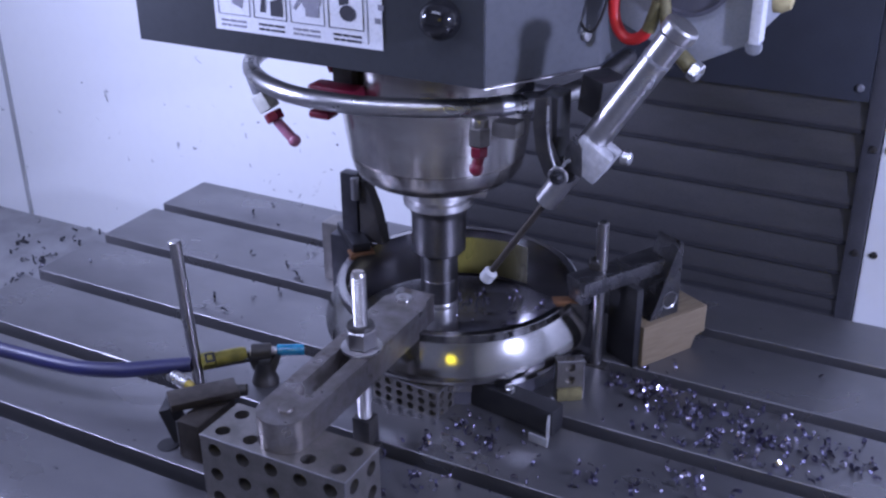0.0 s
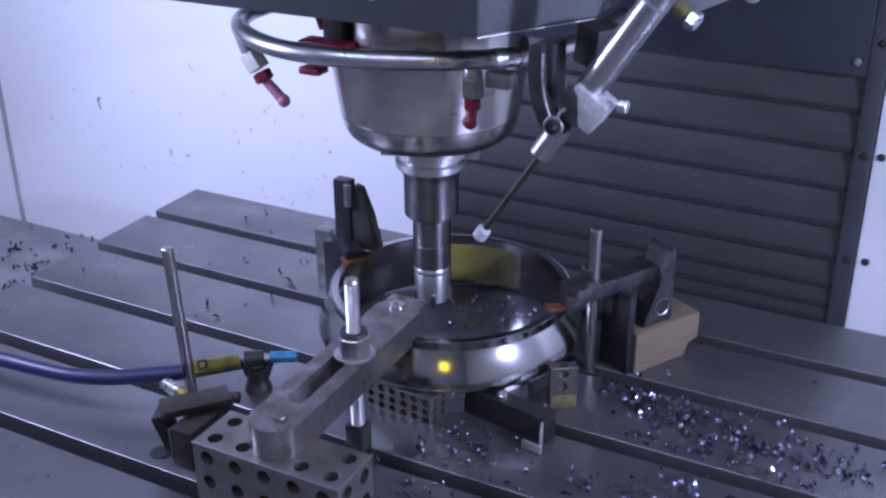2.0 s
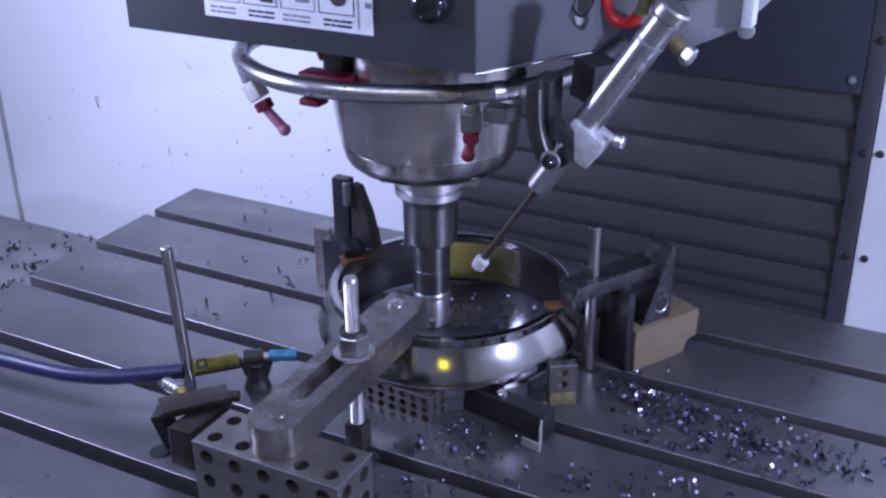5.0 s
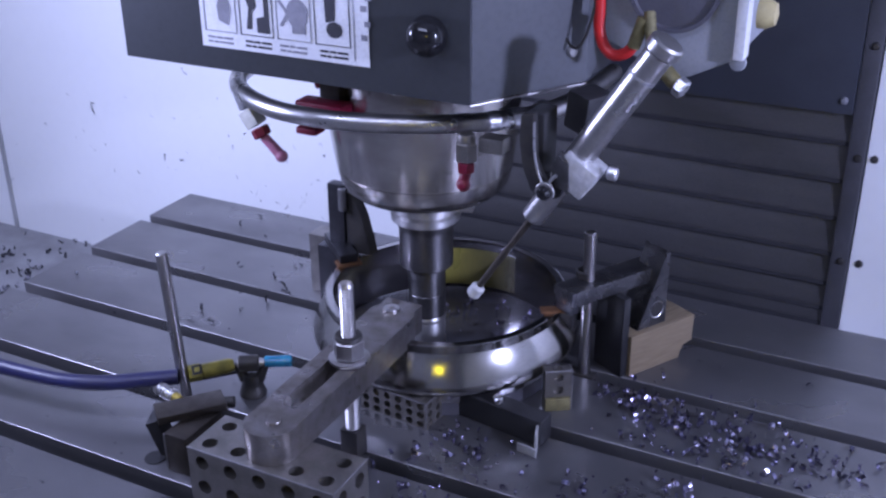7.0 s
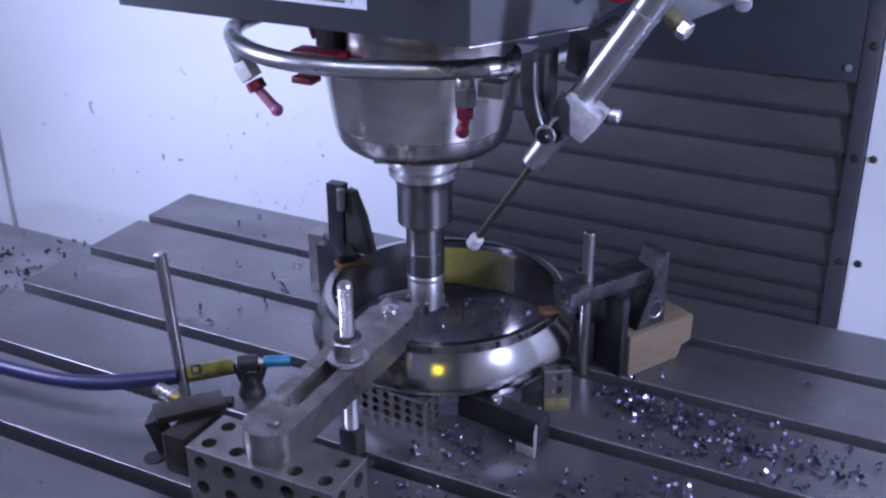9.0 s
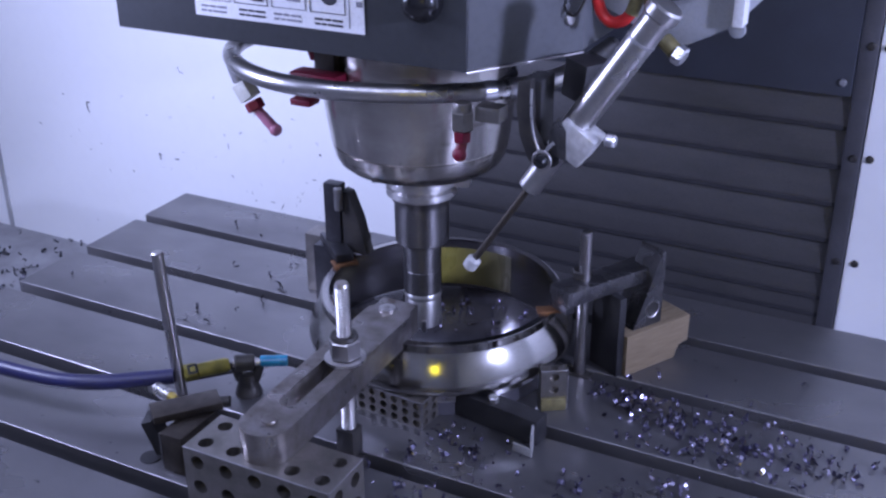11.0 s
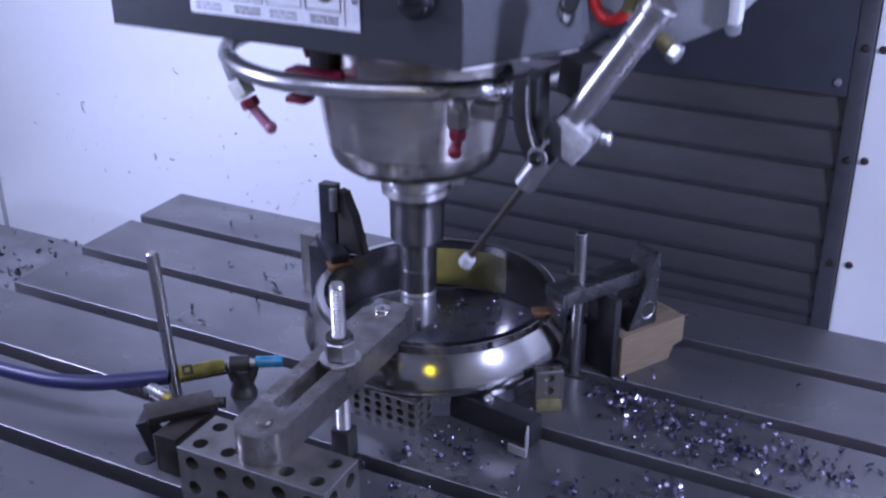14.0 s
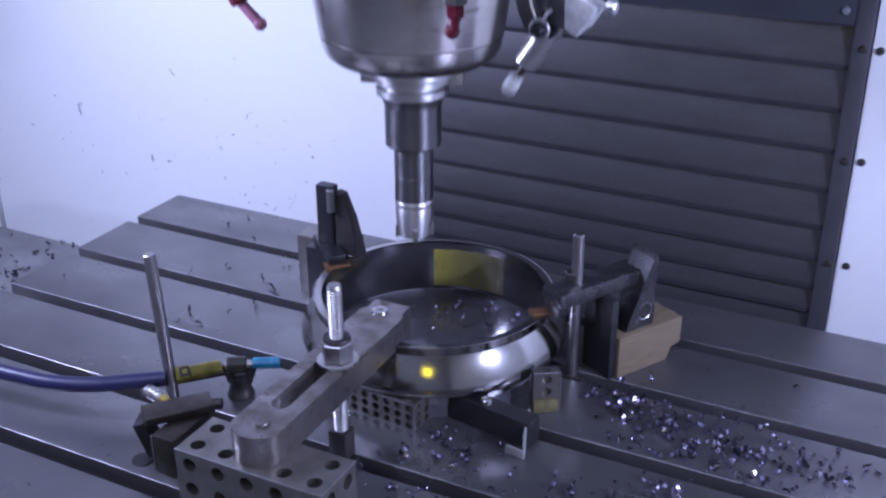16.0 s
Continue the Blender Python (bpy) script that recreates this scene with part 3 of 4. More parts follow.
# black bar with a steel end plate in front of the ring
bb = thing("parallel_bar", "black steel bar with bright end plate on the table", "bar", pose(0.1285, -0.2235, 0, 0, 0, -9))
part("bar", box(-0.020, 0.080, 0.0, 0.018, 0.0004, 0.024, 0.0015), M_BLACKBAR, bb)
part("end_plate", box(0, 0.002, 0, 0.042, 0.0004, 0.021, 0.0006), M_PLATE, bb, "bright steel end plate", pose(0.0825, -0.0135, 0, 0, 0, 26))
part("lip", box(0.067, 0.0850, -0.0155, -0.0135, 0.0004, 0.0085, 0.0006), M_PLATE, bb)
part("stop_screw", rod((0.034, 0.006, 0.024), (0.034, 0.006, 0.029), 0.0045, 16, 0.0006), M_STEEL, bb)
strip = box(0, 0.022, -0.004, -0.0006, 0.0003, 0.0125, 0.0006)
solid("brass_strip", strip, M_OLIVE, "stained dull brass strip standing against the upright drilled block", "strip", pose(0.1895, -0.1825, 0, 0, 0, 34))

# ---- hose and stand at the table's near end ----
hose = thing("air_hose", "glossy dark blue air hose with a brass coupling", "hose")
part("tube", tube([(-0.43, -0.30, 0.006), (-0.36, -0.36, 0.012), (-0.29, -0.378, 0.030), (-0.237, -0.3755, 0.031), (-0.210, -0.3720, 0.030), (-0.1826, -0.3665, 0.029), (-0.150, -0.3535, 0.029), (-0.126, -0.3375, 0.0295), (-0.0985, -0.3185, 0.030)], 0.0068), M_BLUEHOSE, hose)
CP0, CP1 = Vector((-0.0935, -0.3115, 0.030)), Vector((-0.0645, -0.2795, 0.031))
part("coupling", placed(hexagon(0.0076, 0.0, 0.012), along(CP0, CP1)), M_YELLOW, hose, "yellow brass coupling")
part("coupling_sleeve", placed(lathe([(0.005, 0.012), (0.0064, 0.0125), (0.0064, 0.036), (0.005, 0.040), (0, 0.040)], 24), along(CP0, CP1)), M_YELLOW, hose, "yellow brass coupling sleeve")
axis = (CP1 - CP0).normalized()
out = Vector((0.5, -0.45, 0.74))
out = (out - axis * out.dot(axis)).normalized()
across = out.cross(axis)
mark_pose = Matrix.Translation(CP0 + axis * 0.0075 + out * 0.0072) @ Matrix((axis, across, out)).transposed().to_4x4()
mark = part("mark", box(-0.0042, 0.0042, -0.0042, 0.0042, 0, 0.0006, 0), M_BLACKBAR, hose, "black square mark", mark_pose)
part("mark_centre", box(-0.0022, 0.0022, -0.0022, 0.0022, 0.0006, 0.0010, 0), M_YELLOW, mark)
part("nozzle_pipe", rod(CP1, (-0.030, -0.2555, 0.030), 0.0035, 14), M_STEEL, hose)
part("nozzle_tip", rod((-0.0455, -0.2650, 0.0305), (-0.0245, -0.2525, 0.0300), 0.0052, 16, 0.0008), M_CYAN, hose, "clear cyan plastic nozzle tip")
part("nozzle_grip", rod((-0.0635, -0.2790, 0.031), (-0.049, -0.2685, 0.0305), 0.0075, 16, 0.001), M_BLACK, hose)
stem = thing("magnet_base", "black magnetic base holding the air nozzle", "magnetic base", pose(-0.0545, -0.2735, 0))
part("cup", lathe([(0, 0), (0.0118, 0), (0.0122, 0.0014), (0.0108, 0.006), (0.0088, 0.013), (0.0084, 0.018), (0.0070, 0.0205), (0, 0.0205)], 28), M_BLACK, stem)
for tip in ((-0.0125, -0.005, 0.0300), (0.0120, 0.0060, 0.0285)):
    part("prong", rod((tip[0] * 0.45, tip[1] * 0.45, 0.014), tip, 0.0050, 12, 0.0008, None, 0.0030), M_BLACK, stem)
part("support_wire", rod((-0.045, -0.040, 0.021), (0.005, 0.008, 0.0235), 0.0016, 10), M_BLACKISH, stem)

stand = thing("step_stand", "black oxide step block and strap pile around the bare rod", "clamp", None)
part("block", box(-0.0475, -0.0260, -0.3975, -0.3500, 0.0003, 0.0360, 0.0015), M_BROWN, stand)
part("worn_edge", rod((-0.0473, -0.3973, 0.002), (-0.0473, -0.3973, 0.0355), 0.0008, 8), M_EDGE, stand, "bright worn edge")
part("strap", box(-0.030, 0.026, -0.012, 0.012, 0.0362, 0.0430, 0.0012), M_BROWN, stand, "", pose(-0.0470, -0.3610, 0, 0, 0, 50))
part("side_plate", box(-0.005, 0.005, -0.010, 0.010, 0.0003, 0.034, 0.001), M_BLACKBAR, stand, "", pose(-0.0645, -0.3740, 0, 0, -18, 24))
part("knob", rod((-0.030, -0.343, 0.038), (-0.022, -0.338, 0.038), 0.005, 14, 0.001), M_BLACK, stand)
part("table_plug", placed(lathe([(0, 0.0012), (0.0085, 0.0012), (0.0092, 0.0004)], 24), pose(-0.0680, -0.3890, 0)), M_BLACKBAR, stand)
flex = thing("flexible_coolant_arm", "chrome segmented coolant arm leaning on the step block", "coolant arm")
F0, F1 = Vector((-0.114, -0.3280, 0.020)), Vector((-0.072, -0.3525, 0.036))
for k in range(6):
    part("segment", placed(lathe([(0.003, 0), (0.0055, 0.0014), (0.0062, 0.0035), (0.0055, 0.0056), (0.003, 0.007)], 16), along(F0.lerp(F1, k / 6), F1)), M_PIPE, flex)
part("tip", rod(F1, F1 + (F1 - F0) * 0.25, 0.0045, 14, 0.0006, None, 0.003), M_BRASS, flex)

# ---- machine head ----
AXIS = (0.054, -0.145)
HEAD_Z = 0.262
head = thing("milling_spindle_unit", "dark grey milling spindle unit with steel nose and coolant pipe", "machine spindle", pose(*AXIS, HEAD_Z))
AIR_DIR = Vector((-0.543, 0.0, -0.840)).normalized()
AIR_END = Vector((0.1465, -0.105, 0.066))


PIPE = smooth_path([(x, y, 0.1205) for x, y in ((-0.120, 0.100), (-0.148, 0.062), (-0.163, 0.020), (-0.164, -0.022), (-0.148, -0.060), (-0.118, -0.090), (-0.080, -0.110), (-0.042, -0.1165),
                                                (-0.004, -0.1135), (0.040, -0.099), (0.079, -0.077), (0.108, -0.050), (0.126, -0.016), (0.134, 0.033), (0.134, 0.105))], 6)


def on_pipe(i, dz=0.0):
    return PIPE[i] + Vector((0, 0, dz))


SPINDLE = pose(0.0012, 0, 0)


def build_spindle():
    part("spindle_nose", lathe([(0.034, 0.0262), (0.0585, 0.0266), (0.0655, 0.0292), (0.0712, 0.0340), (0.0742, 0.0395), (0.0765, 0.0500), (0.0754, 0.0504), (0.0754, 0.0514), (0.0769, 0.0518), (0.0825, 0.090), (0.0828, 0.108), (0.076, 0.112), (0.076, 0.150)], 72), M_NOSE, head, "brushed steel spindle nose", SPINDLE)
    part("nose_cap", lathe([(0.0, 0.0146), (0.0335, 0.0146), (0.0352, 0.0160), (0.0352, 0.0215), (0.0338, 0.0230), (0.0338, 0.0265)], 56), M_TURNED, head, "", SPINDLE)
    part("tool_flange", lathe([(0.0, -0.0030), (0.0290, -0.0030), (0.0312, -0.0012), (0.0316, 0.0045), (0.0272, 0.0062), (0.0272, 0.0072), (0.0318, 0.0088), (0.0322, 0.0132), (0.0312, 0.0145), (0.0, 0.0145)], 56), M_TURNED, head, "", SPINDLE)
    for a in (18, 198):
        part("drive_key", placed(box(0.029, 0.0435, -0.0075, 0.0075, 0.0070, 0.0185, 0.001), pose(0, 0, 0, 0, 0, a)), M_STEEL, head, "", SPINDLE)
    part("tool_holder", lathe([(0.0282, -0.0031), (0.0268, -0.0060), (0.0250, -0.0095), (0.0245, -0.0120), (0.0243, -0.0465), (0.0222, -0.0487), (0.0, -0.0487)], 48), M_TOOL, head, "dark steel tool holder", SPINDLE)
    part("cutter_shank", lathe([(0.0170, -0.0488), (0.0170, -0.0740), (0.0165, -0.0745), (0.0165, -0.0757), (0.0170, -0.0762), (0.0170, -0.0980), (0.0, -0.0980)], 48), M_TOOL, head, "dark steel cutter shank", SPINDLE)
    cutter = part("cutter_head", lathe([(0.0166, -0.0981), (0.0174, -0.1000), (0.0174, -0.1025), (0.0160, -0.1045), (0.0168, -0.1090), (0.0162, -0.1200), (0.0145, -0.1330), (0.0, -0.1330)], 48), M_TURNED, head, "bright cutter head", SPINDLE)
    for k in range(4):
        part("insert", placed(box(0.0118, 0.0172, -0.0022, 0.0022, -0.1350, -0.1235, 0.0005), pose(0, 0, 0, 0, 0, 90 * k + 30)), M_STEEL, cutter)


def build_casting():
    shell = [(-0.211, -0.122), (0.1035, -0.122), (0.1035, -0.119), (-0.211, -0.119)]
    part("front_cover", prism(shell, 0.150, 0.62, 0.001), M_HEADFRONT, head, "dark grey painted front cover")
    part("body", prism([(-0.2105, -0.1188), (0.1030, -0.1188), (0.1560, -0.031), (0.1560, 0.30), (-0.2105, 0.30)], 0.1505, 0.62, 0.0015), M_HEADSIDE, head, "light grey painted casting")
    part("bottom_lip", tube([(0.1030, -0.1205, 0.1495), (0.1300, -0.0755, 0.1495), (0.1565, -0.0312, 0.1495)], 0.0008, 8, 3), M_ROD, head)
    knob = part("round_knob", placed(lathe([(0, 0.016), (0.006, 0.0152), (0.011, 0.012), (0.0142, 0.006), (0.0148, 0.0), (0.0135, -0.004), (0.011, -0.006)], 32), pose(0.0738, -0.128, 0.1985, 90)), M_GLOSSBLACK, head, "glossy black round knob")
    part("stem", placed(lathe([(0.009, 0), (0.009, 0.006)], 20), pose(0.0738, -0.122, 0.1985, 90)), M_BLACK, knob)
    bolt = placed(lathe([(0, 0.003), (0.0035, 0.003), (0.0045, 0.0015), (0.0045, 0)], 16), along((0.1487, -0.0436, 0.176), (0.1687, -0.0557, 0.176)))
    part("bolt", bolt, M_PIPE, head)


def build_label():
    y = -0.1226
    lab = part("warning_label", box(-0.1325, 0.0195, y - 0.0004, y, 0.1665, 0.300, 0), M_LABEL, head, "white warning label with four pictogram boxes")
    lab.location = (0.0035, 0, 0.002)
    x0, w = -0.1285, 0.0325

    def ink(name, ax, bx, az, bz, mat=M_INK):
        part(name, box(ax, bx, y - 0.0009, y - 0.0005, az, bz, 0), mat, lab)

    def blob(pts, mat=M_INK):
        bm = prism(pts, 0.0005, 0.0009)
        bmesh.ops.transform(bm, matrix=Matrix(((1, 0, 0, 0), (0, 0, -1, y), (0, 1, 0, 0), (0, 0, 0, 1))), verts=bm.verts[:])
        part("pictogram", bm, mat, lab)

    for k in range(4):
        a = x0 + k * (w + 0.0015)
        b = a + w - 0.002
        m = M_INK if k in (1, 3) else M_INKPALE
        for p in ((a, b, 0.1790, 0.1796), (a, b, 0.2296, 0.2302), (a, a + 0.0006, 0.1790, 0.2302), (b - 0.0006, b, 0.1790, 0.2302)):
            ink("frame_line", *p, m)
        for r, words in enumerate(((0.30, 0.22, 0.36), (0.20, 0.16, 0.52))):
            left, room = a + 0.002 + 0.002 * (k % 2), b - a - 0.006
            for n_, w_ in enumerate(words):
                ink("text_bar", left, left + room * w_, 0.1736 - 0.0036 * r, 0.1752 - 0.0036 * r, m)
                left += room * (w_ + 0.05)
    cx = [x0 + k * (w + 0.0015) + 0.015 for k in range(4)]
    blob([(cx[0] - 0.001, 0.188), (cx[0] + 0.008, 0.185), (cx[0] + 0.011, 0.197), (cx[0] + 0.008, 0.212), (cx[0] + 0.002, 0.209), (cx[0] - 0.002, 0.199)], M_INKPALE)
    blob([(cx[0] - 0.011, 0.212), (cx[0] - 0.006, 0.203), (cx[0] - 0.004, 0.205), (cx[0] - 0.009, 0.216)], M_INKPALE)
    blob([(cx[1] - 0.009, 0.184), (cx[1] - 0.004, 0.184), (cx[1] - 0.003, 0.198), (cx[1] + 0.001, 0.202), (cx[1] - 0.001, 0.214), (cx[1] - 0.010, 0.212), (cx[1] - 0.006, 0.200)])
    blob([(cx[1] + 0.001, 0.182), (cx[1] + 0.012, 0.182), (cx[1] + 0.012, 0.216), (cx[1] + 0.008, 0.216), (cx[1] + 0.008, 0.195), (cx[1] + 0.001, 0.193)])
    blob([(cx[2] + 0.004 + 0.0095 * math.cos(a), 0.200 + 0.011 * math.sin(a)) for a in np.linspace(0, 2 * math.pi, 14, False)], M_INKPALE)
    blob([(cx[2] - 0.001, 0.185), (cx[2] + 0.011, 0.185), (cx[2] + 0.011, 0.192), (cx[2] - 0.001, 0.193)], M_INKPALE)
    blob([(cx[2] - 0.013, 0.208), (cx[2] - 0.006, 0.199), (cx[2] - 0.012, 0.190), (cx[2] - 0.010, 0.189), (cx[2] - 0.003, 0.199), (cx[2] - 0.011, 0.209)], M_INKPALE)
    blob([(cx[3] - 0.006, 0.218), (cx[3] + 0.004, 0.218), (cx[3] + 0.003, 0.198), (cx[3] - 0.005, 0.196)])
    blob([(cx[3] + 0.002 + 0.007 * math.cos(a), 0.191 + 0.006 * math.sin(a)) for a in np.linspace(0, 2 * math.pi, 12, False)])
    ink("divider", x0 + 4 * (w + 0.0015) - 0.0005, x0 + 4 * (w + 0.0015), 0.170, 0.232, M_INKPALE)
    for dx, dz in ((0.008, 0.186), (0.011, 0.196), (0.008, 0.207), (0.012, 0.215)):
        ink("text_bar", x0 + 4 * (w + 0.0015) + dx - 0.002, x0 + 4 * (w + 0.0015) + dx + 0.003, dz, dz + 0.004, M_INKPALE)


BALL = [(0.0056 * math.sin(a), -0.0056 * math.cos(a)) for a in np.linspace(0, math.pi, 9)]


def build_coolant():
    pipe = part("coolant_pipe", tube(PIPE, 0.0075, 18, 2), M_PIPE, head, "curved bright steel coolant pipe")
    for d in (63, 66):
        part("coupling_band", placed(lathe([(0.0077, -0.005), (0.0081, -0.0045), (0.0081, 0.0045), (0.0077, 0.005)], 20), along(on_pipe(d), on_pipe(d + 1))), M_ALU, pipe, "bright coupling band")
    # nozzle hanging at the far side
    p = [on_pipe(24, -0.005), Vector((-0.1405, -0.060, 0.0965)), Vector((-0.130, -0.060, 0.081)), Vector((-0.126, -0.060, 0.074)), Vector((-0.108, -0.060, 0.058))]
    noz = part("nozzle_fitting", rod(p[0], p[1], 0.0068, 14, 0.001), M_FRAME, head, "grey nozzle fitting")
    part("white_body", placed(box(-0.007, 0.007, -0.007, 0.007, 0.0005, 0.0165, 0.001), along(p[1], p[2])), M_WHITEPL, noz, "white plastic body")
    part("red_collar", placed(hexagon(0.0082, 0.0, 0.009), along(p[2], p[3])), M_RED, noz, "red plastic collar")
    spout = rod(p[3], p[4], 0.0042, 14, 0.001, None, 0.0046)
    part("red_spout", merge(spout, placed(lathe(BALL, 14), Matrix.Translation(p[4]))), M_PINK, noz, "red plastic spout coloured pink by the bright wall behind")
    # nozzle on the near side of the spindle nose
    noz = part("nozzle_fitting", placed(box(-0.010, 0.010, -0.008, 0.008, -0.006, 0.006, 0.002), pose(0.113, -0.100, 0.1165)), M_BLOCK, head, "grey elbow fitting")
    elbow = merge(placed(hexagon(0.0088, -0.011, 0.004), pose(0.0935, -0.107, 0.1135)), placed(lathe([(0, 0.010), (0.006, 0.010), (0.0068, 0.008), (0.0068, 0.003), (0, 0.003)], 20), pose(0.0935, -0.107, 0.1135)))
    part("elbow", elbow, M_BLOCK, noz)
    part("red_collar", placed(hexagon(0.0068, -0.009, 0.0), pose(0.0935, -0.1075, 0.1024)), M_RED, noz, "red plastic collar")
    part("red_spout", merge(rod((0.0935, -0.1075, 0.0935), (0.0928, -0.1095, 0.0870), 0.0042, 14), placed(lathe(BALL, 16), pose(0.0926, -0.110, 0.0845))), M_RED, noz, "red plastic ball spout")
    # valve behind the pipe
    val = part("valve", box(-0.055, -0.036, -0.075, -0.052, 0.118, 0.150, 0.002), M_BLACK, head, "black valve body with red lever")
    part("red_lever", box(-0.070, -0.026, -0.090, -0.070, 0.108, 0.122, 0.003), M_RED, val, "red lever")
    part("red_base", box(-0.066, -0.047, -0.096, -0.080, 0.096, 0.102, 0.002), M_RED, val)
    part("red_tab", rod((-0.074, -0.05, 0.135), (-0.069, -0.05, 0.122), 0.0048, 12, 0.001), M_RED, val)


def build_air_cylinder():
    u, e = AIR_DIR, AIR_END
    top = e - u * 0.158
    tube_part = part("air_cylinder", rod(e - u * 0.052, top, 0.0102, 28, 0.001), M_PIPE, head, "shiny steel air cylinder")
    part("end_cap", rod(top, top - u * 0.010, 0.0122, 28, 0.0015), M_PIPE, tube_part)
    part("seam_ring", rod(e - u * 0.140, e - u * 0.138, 0.0106, 28), M_FRAME, tube_part)
    part("nose", rod(e - u * 0.040, e, 0.0088, 24, 0.0012), M_PIPE, tube_part, "bright turned nose")
    m = along(e - u * 0.040, e - u * 0.140)
    block = part("clamp_block", placed(box(-0.0140, -0.0006, -0.0140, 0.0140, -0.009, 0.015, 0.0025), m @ pose(0, -0.006, 0.012)), M_BLAST, head, "bright blasted aluminium clamp block in two halves")
    part("clamp_half", placed(box(0.0006, 0.0140, -0.0140, 0.0140, -0.0075, 0.0135, 0.0025), m @ pose(0, -0.006, 0.012)), M_BLAST, block)
    part("clamp_screw", rod((0.203, -0.108, 0.112), (0.210, -0.108, 0.1115), 0.005, 12, 0.001), M_ALU, head)
    lever = prism([(0.1320, 0.150), (0.1420, 0.152), (0.1425, 0.120), (0.1520, 0.103), (0.1545, 0.094), (0.1495, 0.089), (0.1410, 0.095), (0.1340, 0.112), (0.1310, 0.132)], 0.0, 0.007, 0.0008)
    bmesh.ops.transform(lever, matrix=Matrix(((1, 0, 0, 0.0115), (0, 0, -1, -0.117), (0, 1, 0, 0), (0, 0, 0, 1))), verts=lever.verts[:])
    lev = part("lever", lever, M_BLACK, head, "black curved clamp lever with a bright edge")
    part("bright_edge", tube([(0.1540, -0.1245, 0.146), (0.1543, -0.1245, 0.128), (0.1570, -0.1245, 0.112), (0.1615, -0.1245, 0.101)], 0.0009, 8, 5), M_ALU, lev)
    part("inner_edge", tube([(0.1715, -0.1245, 0.110), (0.1675, -0.1245, 0.106), (0.1650, -0.1245, 0.097)], 0.0013, 8, 5), M_ALU, lev)
    part("pivot_screw", placed(lathe([(0, 0.006), (0.003, 0.0055), (0.0050, 0.003), (0.0054, 0)], 20), pose(0.1635, -0.1262, 0.0965, 90)), M_GLOSSBLACK, lev)
    part("lever_eye", placed(lathe([(0.004, 0.0020), (0.0068, 0.0020), (0.0074, 0.0014), (0.0074, 0), (0.004, 0)], 28), pose(0.1635, -0.1242, 0.0965, 90)), M_ROD, lev, "pale steel lever eye")
    cheek = prism([(0.1655, 0.1010), (0.1790, 0.0960), (0.1780, 0.1180), (0.1720, 0.1270), (0.1665, 0.1160)], 0.0, 0.004, 0.0006)
    bmesh.ops.transform(cheek, matrix=Matrix(((1, 0, 0, 0), (0, 0, -1, -0.1162), (0, 1, 0, 0), (0, 0, 0, 1))), verts=cheek.verts[:])
    part("cheek_plate", cheek, M_GREYBAR, lev, "grey steel cheek plate")
    part("pivot_plate", rod((0.1645, -0.112, 0.0975), (0.1645, -0.1165, 0.0975), 0.0095, 24, 0.001), M_BLACKISH, lev)
    brk = part("pipe_bracket", box(0.1430, 0.1570, -0.1135, -0.088, 0.100, 0.1490, 0.002), M_BLACKBAR, head, "black pipe bracket")
    part("saddle", placed(box(-0.011, 0.011, -0.013, 0.013, -0.016, 0.013, 0.002), pose(0.1730, -0.068, 0.1430, 0, 8, -25)), M_BLACKBAR, brk)
    part("chrome_band", placed(lathe([(0.0090, -0.004), (0.0094, -0.003), (0.0094, 0.003), (0.0090, 0.004)], 20), along(on_pipe(70), on_pipe(71))), M_ALU, brk)
    rod_part = part("blow_rod", rod(e - u * 0.035, e + u * 0.080, 0.0026, 14), M_BROWN, head, "thin dark blow rod sliding out of the cylinder")
    part("white_tip", rod(e + u * 0.078, e + u * 0.090, 0.0056, 16, 0.002), M_WHITETIP, rod_part, "white plastic tip")
    return rod_part


